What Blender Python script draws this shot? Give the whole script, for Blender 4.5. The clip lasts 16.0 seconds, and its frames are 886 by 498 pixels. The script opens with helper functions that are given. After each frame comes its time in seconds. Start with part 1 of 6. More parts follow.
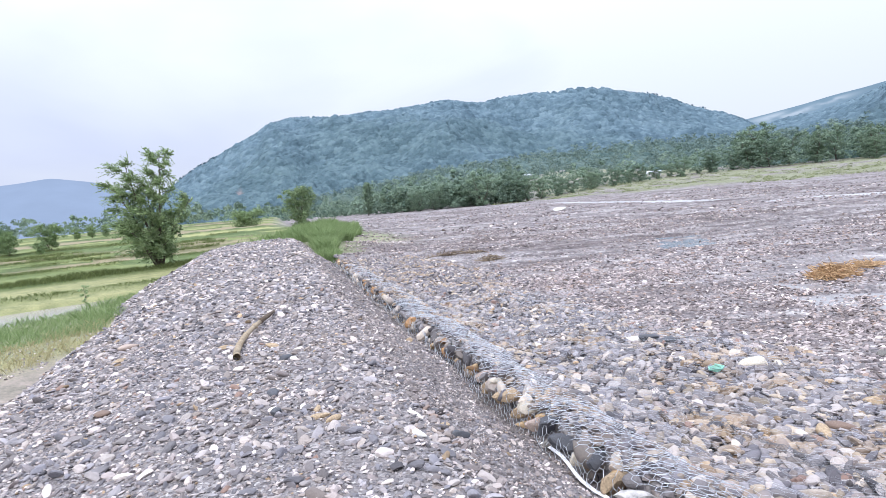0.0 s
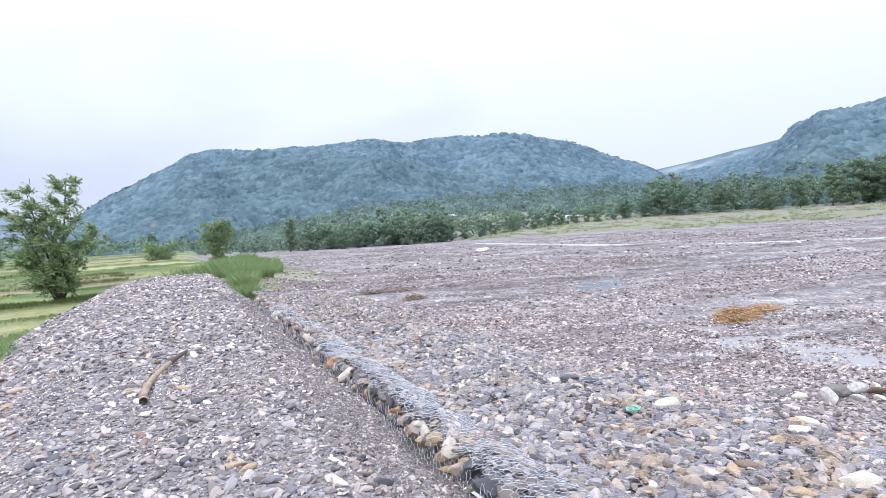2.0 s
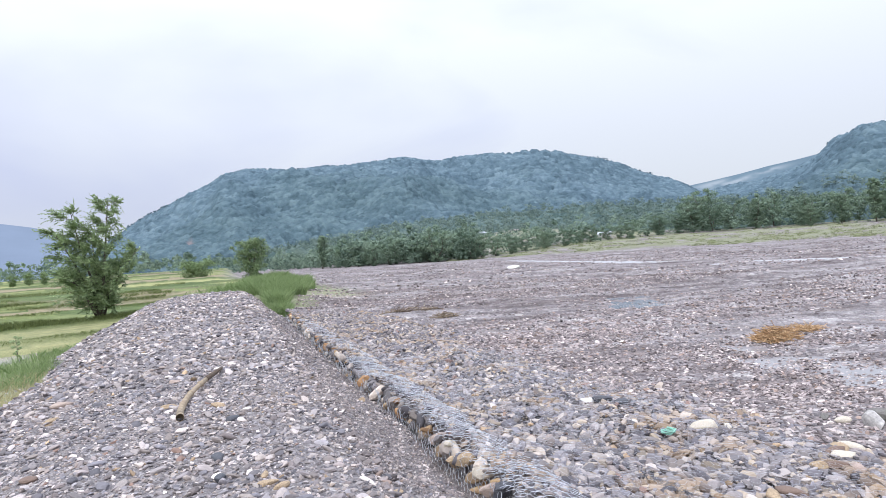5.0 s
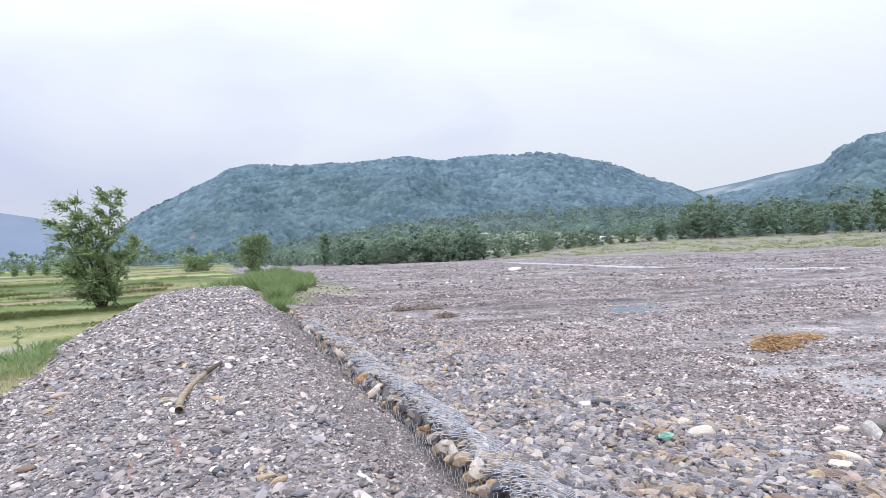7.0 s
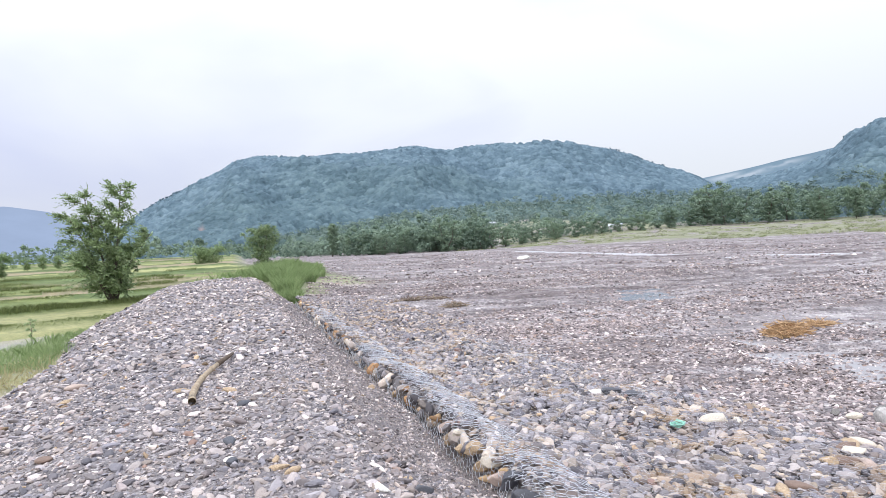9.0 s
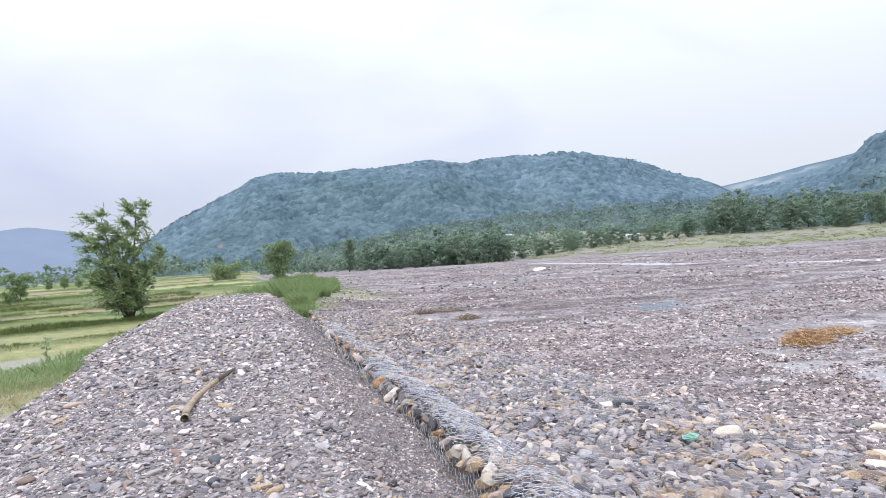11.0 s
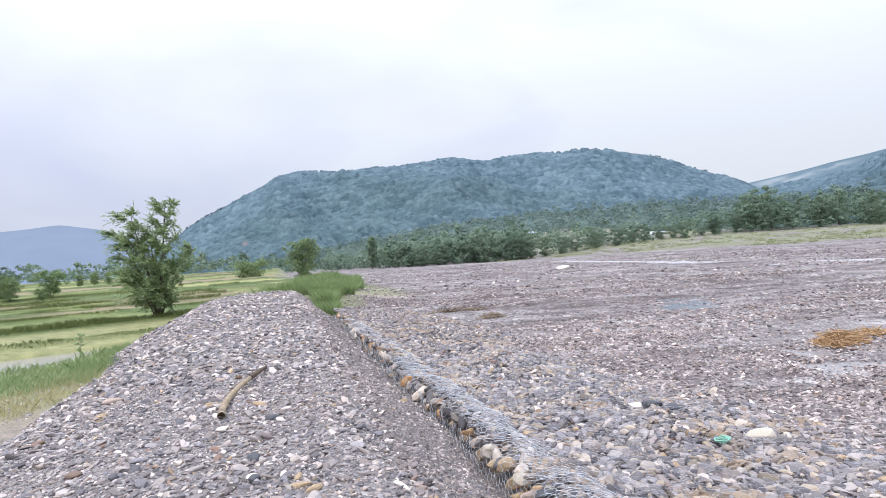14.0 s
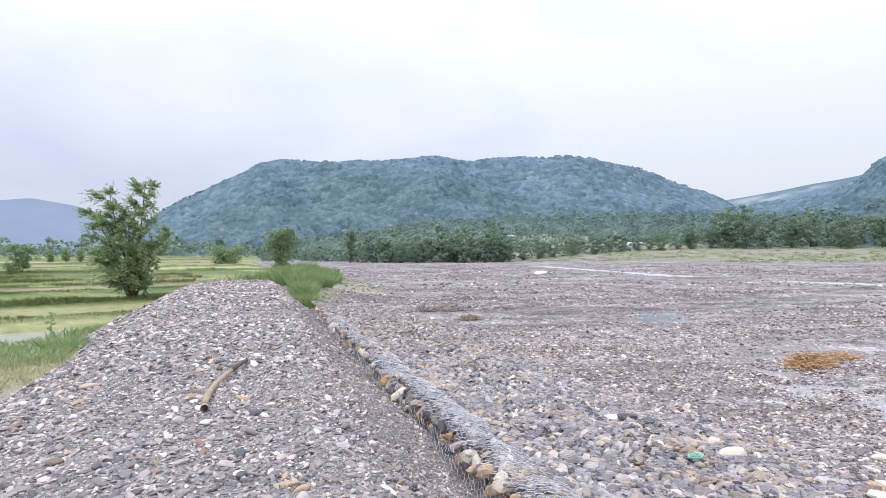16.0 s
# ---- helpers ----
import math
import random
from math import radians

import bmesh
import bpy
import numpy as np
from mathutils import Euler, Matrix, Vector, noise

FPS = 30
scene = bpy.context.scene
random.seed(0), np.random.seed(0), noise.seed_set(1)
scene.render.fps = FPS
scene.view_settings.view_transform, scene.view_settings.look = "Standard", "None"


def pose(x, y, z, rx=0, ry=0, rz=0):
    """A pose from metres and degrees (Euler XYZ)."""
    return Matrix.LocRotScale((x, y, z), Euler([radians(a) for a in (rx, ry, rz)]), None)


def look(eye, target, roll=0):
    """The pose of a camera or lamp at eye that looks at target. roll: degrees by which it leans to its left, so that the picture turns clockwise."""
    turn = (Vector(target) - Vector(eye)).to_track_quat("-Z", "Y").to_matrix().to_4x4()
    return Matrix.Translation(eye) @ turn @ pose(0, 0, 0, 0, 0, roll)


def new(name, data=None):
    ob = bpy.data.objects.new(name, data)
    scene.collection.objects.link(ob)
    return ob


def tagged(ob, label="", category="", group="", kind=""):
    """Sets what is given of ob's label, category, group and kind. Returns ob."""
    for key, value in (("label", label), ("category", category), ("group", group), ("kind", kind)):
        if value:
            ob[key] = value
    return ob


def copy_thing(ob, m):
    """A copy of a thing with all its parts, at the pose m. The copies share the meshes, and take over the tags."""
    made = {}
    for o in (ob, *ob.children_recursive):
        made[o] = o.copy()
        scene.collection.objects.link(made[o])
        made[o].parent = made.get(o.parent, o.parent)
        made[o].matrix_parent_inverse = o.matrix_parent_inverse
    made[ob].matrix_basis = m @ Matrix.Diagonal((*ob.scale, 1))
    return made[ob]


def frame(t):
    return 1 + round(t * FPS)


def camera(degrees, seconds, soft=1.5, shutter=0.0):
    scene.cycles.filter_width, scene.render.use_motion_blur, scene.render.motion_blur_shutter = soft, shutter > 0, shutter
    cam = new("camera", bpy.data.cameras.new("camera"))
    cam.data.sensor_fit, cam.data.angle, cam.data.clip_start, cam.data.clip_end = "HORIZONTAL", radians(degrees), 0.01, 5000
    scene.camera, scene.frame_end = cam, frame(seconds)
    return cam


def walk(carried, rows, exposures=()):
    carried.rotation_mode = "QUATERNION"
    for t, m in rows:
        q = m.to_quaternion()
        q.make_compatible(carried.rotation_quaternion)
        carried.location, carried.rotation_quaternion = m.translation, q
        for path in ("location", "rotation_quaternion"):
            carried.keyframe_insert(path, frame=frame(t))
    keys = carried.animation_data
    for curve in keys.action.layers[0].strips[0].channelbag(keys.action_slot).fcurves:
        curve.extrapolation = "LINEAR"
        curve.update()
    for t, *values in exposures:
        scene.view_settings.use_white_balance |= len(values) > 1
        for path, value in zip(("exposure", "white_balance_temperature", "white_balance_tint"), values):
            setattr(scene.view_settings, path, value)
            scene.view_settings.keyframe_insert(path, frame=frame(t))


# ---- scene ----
cam = camera(70.8, 16.0, soft=0.7)


def aim(x, y, z, yaw, pitch, roll):
    """A camera pose: turned left by yaw, up by pitch, leaning to its right by roll."""
    return pose(x, y, z) @ pose(0, 0, 0, 0, 0, yaw) @ pose(0, 0, 0, 90 + pitch) @ pose(0, 0, 0, 0, 0, -roll)


# seconds, x, y, z, yaw, pitch, roll
ROWS = [
    (0, 0.053, -0.087, 2.517, 2.04, -4.38, 5.10),
    (0.5, 0.047, -0.065, 2.530, -0.67, -3.67, 4.94),
    (1, 0.056, -0.061, 2.521, -3.59, -3.71, 4.99),
    (1.5, 0.052, -0.058, 2.527, -4.75, -2.81, 4.58),
    (2, 0.026, -0.044, 2.531, -5.22, -1.36, 3.59),
    (2.5, 0.015, -0.067, 2.539, -4.39, -2.05, 2.97),
    (3, 0.044, -0.058, 2.537, -6.05, -1.14, 2.09),
    (3.5, 0.061, -0.090, 2.541, -7.94, 0.15, 2.59),
    (4, 0.027, -0.063, 2.547, -5.11, 0.02, 3.53),
    (4.5, 0.005, -0.084, 2.556, -1.88, 1.02, 3.50),
    (4.7, 0.024, -0.081, 2.553, -2.34, 0.44, 3.84),
    (6.8, 0.027, -0.067, 2.559, -3.01, 0.34, 2.52),
    (7, 0.022, -0.088, 2.548, -2.33, 0.42, 2.29),
    (7.5, 0.010, -0.083, 2.543, -2.10, -0.64, 2.82),
    (8, -0.007, -0.053, 2.538, -1.23, -1.17, 2.99),
    (8.5, -0.002, -0.077, 2.546, -1.91, -1.23, 2.08),
    (8.7, -0.009, -0.078, 2.553, -1.42, -0.57, 2.72),
    (10.8, 0.244, 0.102, 2.499, -2.05, -0.40, 3.37),
    (11, 0.213, 0.118, 2.494, -0.07, 0.80, 3.80),
    (11.5, 0.181, 0.104, 2.495, 6.52, 0.12, 3.81),
    (12, 0.191, 0.112, 2.485, 7.92, -0.51, 3.99),
    (12.5, 0.205, 0.106, 2.490, 7.19, -1.18, 6.25),
    (13, 0.190, 0.128, 2.486, 7.44, -1.51, 5.56),
    (13.5, 0.164, 0.121, 2.497, 6.76, -0.88, 4.07),
    (14, 0.120, 0.070, 2.536, 1.96, 0.71, 3.74),
    (14.5, 0.073, 0.024, 2.545, -5.25, -0.49, 1.97),
    (15, 0.039, 0.038, 2.554, -5.94, -0.60, 1.82),
    (15.5, 0.008, 0.013, 2.584, -3.14, -0.18, 1.42),
    (16, -0.030, 0.006, 2.623, 0.00, 0.48, 0.24),
]
# the phone's own exposure drifts a little
EXPOSURE = [(0, 0.22, 6300, 10), (1.0, 0.22, 6200, 10), (1.5, 0.25, 6220, 10), (2.0, 0.23, 6250, 10), (3.0, 0.18, 6300, 10), (3.5, 0.08, 6350, 10), (4.5, 0.04, 6400, 10), (7, 0.04, 6480, 10), (8.0, 0.04, 6400, 10), (8.5, 0.16, 6600, 10), (11, 0.08, 6500, 10), (13, 0.08, 6550, 10), (14, 0.07, 6500, 10), (16, 0.10, 6500, 10)]
walk(cam, [(r[0], aim(*r[1:])) for r in ROWS], EXPOSURE)

# ---- sky, sun, exposure ----
SUN_UP, SUN_TURN = 52.0, 205.0
world = bpy.data.worlds.new("overcast_sky")
scene.world = world
world.use_nodes = True
wn, wl = world.node_tree.nodes, world.node_tree.links
wn.clear()
sky = wn.new("ShaderNodeTexSky")
sky.sky_type, sky.sun_disc = "NISHITA", False
sky.sun_elevation, sky.sun_rotation = radians(SUN_UP), radians(SUN_TURN)
sky.air_density, sky.dust_density = 1.0, 2.0
clear = wn.new("ShaderNodeBackground")
clear.inputs["Strength"].default_value = 0.13
wl.new(sky.outputs[0], clear.inputs["Color"])
wtc = wn.new("ShaderNodeTexCoord")
wmap = wn.new("ShaderNodeMapping")
wmap.inputs["Scale"].default_value = (1.0, 1.0, 2.6)
wmap.inputs["Rotation"].default_value = (0.25, 0.15, 0.5)
wl.new(wtc.outputs["Generated"], wmap.inputs["Vector"])
wnoise = wn.new("ShaderNodeTexNoise")
wnoise.inputs["Scale"].default_value = 1.5
wnoise.inputs["Detail"].default_value = 5.0
wnoise.inputs["Roughness"].default_value = 0.45
wnoise.inputs["Distortion"].default_value = 0.4
wl.new(wmap.outputs[0], wnoise.inputs["Vector"])
wramp = wn.new("ShaderNodeValToRGB")
wramp.color_ramp.elements[0].position, wramp.color_ramp.elements[0].color = 0.36, (0.68, 0.73, 0.95, 1)
wramp.color_ramp.elements[1].position, wramp.color_ramp.elements[1].color = 0.56, (0.855, 0.90, 1.0, 1)
wl.new(wnoise.outputs["Fac"], wramp.inputs["Fac"])
cloud = wn.new("ShaderNodeBackground")
wsep = wn.new("ShaderNodeSeparateXYZ")
wl.new(wtc.outputs["Generated"], wsep.inputs[0])
zen = wn.new("ShaderNodeMapRange")  # an overcast sky is brightest overhead
zen.inputs["From Min"].default_value, zen.inputs["From Max"].default_value = 0.0, 1.0
zen.inputs["To Min"].default_value, zen.inputs["To Max"].default_value = 0.82, 2.9
wpow = wn.new("ShaderNodeMath")
wpow.operation = "POWER"
wpow.inputs[1].default_value = 1.5
wl.new(wsep.outputs["Z"], wpow.inputs[0])
wl.new(wpow.outputs[0], zen.inputs["Value"])
wl.new(zen.outputs[0], cloud.inputs["Strength"])
wl.new(wramp.outputs[0], cloud.inputs["Color"])
wmix = wn.new("ShaderNodeMixShader")
wmix.inputs[0].default_value = 0.9
wl.new(clear.outputs[0], wmix.inputs[1])
wl.new(cloud.outputs[0], wmix.inputs[2])
wout = wn.new("ShaderNodeOutputWorld")
wl.new(wmix.outputs[0], wout.inputs["Surface"])

sun_data = bpy.data.lights.new("sun", "SUN")
sun_data.energy, sun_data.angle, sun_data.color = 1.4, radians(20), (1.0, 0.965, 0.92)
sun = new("sun", sun_data)
_a, _e = radians(SUN_TURN), radians(SUN_UP)
sun.matrix_world = look((0, 0, 0), (-math.sin(_a) * math.cos(_e), -math.cos(_a) * math.cos(_e), -math.sin(_e)))

# ---- the plan: u runs across the embankment, v along it ----
AX = (0.959, 0.284)


def to_uv(x, y):
    return x * AX[0] + y * AX[1], -x * AX[1] + y * AX[0]


def to_xy(u, v):
    return u * AX[0] - v * AX[1], u * AX[1] + v * AX[0]


def ss(a, b, x):
    t = np.clip((x - a) / (b - a), 0, 1)
    return t * t * (3 - 2 * t)


def hash2(i, j, seed):
    n = (i * 374761393 + j * 668265263 + seed * 1442695041) & 0xFFFFFFFF
    n = ((n ^ (n >> 13)) * 1274126177) & 0xFFFFFFFF
    return ((n ^ (n >> 16)) & 0xFFFFFF) / 0xFFFFFF


def vnoise(x, y, seed=0):
    """Smooth value noise, -1 to 1."""
    x, y = np.asarray(x, float), np.asarray(y, float)
    i, j = np.floor(x).astype(np.int64), np.floor(y).astype(np.int64)
    fx, fy = x - i, y - j
    fx, fy = fx * fx * (3 - 2 * fx), fy * fy * (3 - 2 * fy)
    a, b = hash2(i, j, seed), hash2(i + 1, j, seed)
    c, d = hash2(i, j + 1, seed), hash2(i + 1, j + 1, seed)
    return 2 * ((a + (b - a) * fx) * (1 - fy) + (c + (d - c) * fx) * fy) - 1


def fbm(x, y, octaves=4, seed=0):
    total, amp = 0.0, 1.0
    for k in range(octaves):
        total = total + amp * vnoise(x * 2 ** k + 17.3 * k, y * 2 ** k - 9.1 * k, seed + k)
        amp *= 0.5
    return total


HEAP_END = 37.0
GAB_U = 2.24


def heap_height(u, v):
    """Top of the gravel embankment."""
    left = -2.75 - 1.25 * ss(12, 27, v)
    wav = 0.10 * fbm(u * 0.45, v * 0.3, 3, 5)
    crest = 1.00 + 0.19 * ss(14, 34, v) - 0.065 * ((u - 0.3) / 2.0) ** 2 + wav * 0.5
    right_slope = 1.0 - (u - 0.92 - 0.10 * fbm(v * 0.35, 0 * v, 2, 9)) * 0.70
    right_slope = np.maximum(right_slope, 0.13 - 0.05 * fbm(u, v, 2, 12))
    left_slope = 0.86 + (u - left - 0.22 * fbm(v * 0.3, 0 * v + 3, 3, 8)) * 0.60
    end_slope = 1.2 - (v - HEAP_END - 0.6 * fbm(u * 0.5, 0 * u, 2, 4)) * 0.45
    k = 0.13
    h = -k * np.log(np.exp(-crest / k) + np.exp(-right_slope / k) + np.exp(-left_slope / k) + np.exp(-end_slope / k))
    return h + 0.025 * fbm(u * 2.6, v * 2.6, 3, 31)


def gabion_height(u, v):
    """Top of the stone mattress beside the embankment."""
    z = 0.47 - 0.13 * ss(2.35, 2.95, u) - 0.22 * ss(2.6, 3.7, u)
    z = z - 0.16 * ss(5.3, 6.5, u + 0.5 * fbm(v * 0.3, u * 0, 2, 3))
    return z + 0.035 * fbm(u * 0.9, v * 0.9, 3, 21)


FIELD_P = (-0.98, 0.2)


CHANNELS = (((7.0, 14.0), (7.25, 12.4), (7.9, 10.5), (8.6, 9.2), (11.0, 6.4)), ((10.0, 29.2), (8.9, 24.8)), ((20.5, 140.0), (24.0, 105.0), (27.5, 70.0)), ((33.0, 56.2), (36.1, 53.0), (43.3, 45.8), (54.0, 37.0)))
WOODS_EDGE = ((-14, -9, -7, 4.5, 8, 14, 22, 62), (232, 226, 198, 200, 228, 266, 302, 322))
CHANNEL_W = (0.85, 1.25, 1.9, 2.0)
FIELD_EDGES = ((29.2, 0.05), (30.9, 0.10), (38.2, 0.15), (46.8, 0.14), (52.5, 0.16), (57.5, 0.12), (63, 0.18), (74, 0.2), (90, 0.25), (112, 0.3), (140, 0.35), (185, 0.4))


def path_distance(x, y, pts):
    best = np.full(np.shape(x), 1e9)
    for (ax, ay), (bx, by) in zip(pts, pts[1:]):
        dx, dy = bx - ax, by - ay
        t = np.clip(((x - ax) * dx + (y - ay) * dy) / (dx * dx + dy * dy), 0, 1)
        best = np.minimum(best, np.hypot(x - ax - t * dx, y - ay - t * dy))
    return best


def field_q(x, y):
    """Distance across the paddies; their banks run along lines of equal q."""
    return -0.67 * x + 0.74 * y + 1.3 * vnoise(x * 0.06, y * 0.06, 60)


def bed_height(x, y):
    """The river bed, the far bank on its rise, and the paddies beyond the embankment."""
    u, v = to_uv(x, y)
    r = np.hypot(x, y)
    az = np.degrees(np.arctan2(x, y))
    bed = 0.17 * fbm(u * 0.045 + 3, v * 0.17, 4, 41) * ss(8, 26, r) - 0.02
    bed = bed + 0.22 * np.maximum(vnoise(u * 0.03, v * 0.10, 47), 0) * ss(18, 45, r)
    bed = bed + 0.21 * fbm(u * 0.16, v * 0.75, 3, 48) * ss(14, 30, r) * (1 - ss(150, 190, r))
    calm, dip = 0.0 * x, 0.0 * x
    for pts, w in zip(CHANNELS, CHANNEL_W):
        d = path_distance(x, y, pts)
        calm = np.maximum(calm, np.exp(-(d / (w * 3.5)) ** 2))
        dip = np.maximum(dip, np.exp(-(d / w) ** 2) * np.clip(1.06 + 0.75 * fbm(x * 1.2, y * 1.2, 3, 88), 0, 1.25))
    bed = bed * (1 - calm) - 0.02 * calm - 0.14 * dip
    bed = bed + 0.03 * fbm(x * 0.9, y * 0.9, 4, 44) * (1 + 0.6 * calm) + 0.035 * calm * vnoise(x * 3.3, y * 3.3, 45) * (r < 40)
    rise = 0.040 * np.maximum(r - 195, 0) * ss(3, 13, az)
    bed = bed + np.minimum(rise, 5.5)
    foot = 0.055 * np.clip(r - np.interp(az, WOODS_EDGE[0], WOODS_EDGE[1]), 0, 190) * ss(-11, 7, az) * (1 - ss(22, 27, az))
    p = x * FIELD_P[0] + y * FIELD_P[1]
    q = field_q(x, y)
    fld = -0.14 + 0.03 * fbm(x * 0.15, y * 0.15, 2, 55)
    for edge, step in FIELD_EDGES:
        fld = fld + step * ss(-0.4, 0.4, q - edge) + 0.16 * np.exp(-((q - edge) / 0.6) ** 2) * (edge > 30)
    fld = fld - 0.30 * ss(17.5, 18.4, p + 0.5 * vnoise(x * 0.35, y * 0.35, 58)) * (1 - ss(28.2, 29.2, q))
    side = 1 - ss(-4.2, -2.6, u + 0.6 * vnoise(v * 0.2, 0 * v, 66))
    far_side = 1 - ss(5, 9, u - 3 * vnoise(v * 0.03, 0 * v, 67))
    side = np.where(v > HEAP_END, np.maximum(side, far_side * ss(HEAP_END, HEAP_END + 8, v) * (1 - ss(75, 120, v) * ss(-2, 3, u))), side)
    return bed * (1 - side) + fld * side + foot, side, p


def ground_height(x, y):
    u, v = to_uv(x, y)
    z, side, p = bed_height(x, y)
    mound = 0.7 * np.exp(-(((u - 1.6 - 0.08 * (v - 37)) / 3.2) ** 2)) * ss(28, 38, v) * (1 - ss(60, 74, v))
    z = z + mound
    under = ss(-5.2, -3.6, u) * (1 - ss(5.0, 6.4, u)) * (1 - ss(26, 30, v))
    return z - 0.25 * under


# ---- materials ----
def node_mat(name):
    m = bpy.data.materials.new(name)
    m.use_nodes = True
    nt = m.node_tree
    return m, nt.nodes, nt.links, nt.nodes["Principled BSDF"]


def ramp(nodes, stops, interpolation="LINEAR"):
    r = nodes.new("ShaderNodeValToRGB")
    cr = r.color_ramp
    cr.interpolation = interpolation
    while len(cr.elements) < len(stops):
        cr.elements.new(0.5)
    for e, (p, c) in zip(cr.elements, stops):
        e.position, e.color = p, (*c, 1)
    return r


def tex_noise(nodes, links, scale, detail=4.0, rough=0.55, coord="Object"):
    tc = nodes.new("ShaderNodeTexCoord")
    n = nodes.new("ShaderNodeTexNoise")
    n.inputs["Scale"].default_value, n.inputs["Detail"].default_value, n.inputs["Roughness"].default_value = scale, detail, rough
    links.new(tc.outputs[coord], n.inputs["Vector"])
    return n


def math_node(nodes, links, op, a, b=None, clamp=False):
    n = nodes.new("ShaderNodeMath")
    n.operation, n.use_clamp = op, clamp
    for k, v in enumerate((a, b)):
        if v is None:
            continue
        if isinstance(v, (int, float)):
            n.inputs[k].default_value = v
        else:
            links.new(v, n.inputs[k])
    return n.outputs[0]


def mix_col(nodes, links, fac, a, b, blend="MIX"):
    n = nodes.new("ShaderNodeMix")
    n.data_type, n.blend_type = "RGBA", blend
    for sock, v in ((n.inputs[0], fac), (n.inputs[6], a), (n.inputs[7], b)):
        if isinstance(v, (int, float)):
            sock.default_value = v
        elif isinstance(v, tuple):
            sock.default_value = (*v, 1)
        else:
            links.new(v, sock)
    return n.outputs[2]


def bump(nodes, links, height, strength, distance, normal=None):
    b = nodes.new("ShaderNodeBump")
    b.inputs["Strength"].default_value, b.inputs["Distance"].default_value = strength, distance
    links.new(height, b.inputs["Height"])
    if normal is not None:
        links.new(normal, b.inputs["Normal"])
    return b.outputs[0]


COBBLE = [(0.0, (0.165, 0.168, 0.192)), (0.18, (0.215, 0.218, 0.238)), (0.34, (0.275, 0.27, 0.278)), (0.48, (0.19, 0.187, 0.198)),
          (0.58, (0.335, 0.322, 0.318)), (0.68, (0.25, 0.23, 0.226)), (0.76, (0.34, 0.305, 0.25)), (0.83, (0.39, 0.36, 0.32)),
          (0.89, (0.10, 0.10, 0.115)), (0.94, (0.48, 0.46, 0.44)), (0.972, (0.33, 0.255, 0.17)), (0.988, (0.25, 0.18, 0.155))]


def stone_material(name, stops, rough=0.72, spread=0.85, ochre=0.0):
    m, nodes, links, bsdf = node_mat(name)
    oi = nodes.new("ShaderNodeObjectInfo")
    geo = nodes.new("ShaderNodeNewGeometry")
    rnd = math_node(nodes, links, "FRACT", math_node(nodes, links, "ADD", oi.outputs["Random"], geo.outputs["Random Per Island"]))
    col = ramp(nodes, stops, "CONSTANT")
    links.new(rnd, col.inputs["Fac"])
    rnd2 = math_node(nodes, links, "FRACT", math_node(nodes, links, "MULTIPLY", rnd, 37.7))
    value = math_node(nodes, links, "ADD", math_node(nodes, links, "MULTIPLY", rnd2, spread), 1.0 - spread * 0.5)
    n1 = tex_noise(nodes, links, 9.0, 5.0, 0.6)
    n2 = tex_noise(nodes, links, 55.0, 4.0, 0.65)
    mott = math_node(nodes, links, "ADD", math_node(nodes, links, "MULTIPLY", n1.outputs["Fac"], 0.7), math_node(nodes, links, "MULTIPLY", n2.outputs["Fac"], 0.5))
    mott = math_node(nodes, links, "ADD", mott, 0.40)
    c = mix_col(nodes, links, 1.0, col.outputs[0], math_node(nodes, links, "MULTIPLY", value, mott), "MULTIPLY")
    if ochre:  # iron-stained stones lie in patches
        patch = nodes.new("ShaderNodeTexNoise")
        patch.inputs["Scale"].default_value, patch.inputs["Detail"].default_value = 0.9, 2.0
        links.new(geo.outputs["Position"], patch.inputs["Vector"])
        pf = ramp(nodes, [(0.50, (0, 0, 0)), (0.62, (1, 1, 1))])
        links.new(patch.outputs["Fac"], pf.inputs["Fac"])
        rnd3 = math_node(nodes, links, "FRACT", math_node(nodes, links, "MULTIPLY", rnd, 91.3))
        some = math_node(nodes, links, "MULTIPLY", math_node(nodes, links, "LESS_THAN", rnd3, 0.5), math_node(nodes, links, "MULTIPLY", pf.outputs[0], ochre))
        c = mix_col(nodes, links, some, c, mix_col(nodes, links, rnd2, (0.25, 0.185, 0.115), (0.42, 0.35, 0.26)))
    c = mix_col(nodes, links, 1.0, c, (1.08, 1.0, 0.965), "MULTIPLY")
    links.new(c, bsdf.inputs["Base Color"])
    bsdf.inputs["Roughness"].default_value = rough
    bsdf.inputs["Specular IOR Level"].default_value = 0.35
    links.new(bump(nodes, links, n2.outputs["Fac"], 0.5, 0.006), bsdf.inputs["Normal"])
    return m


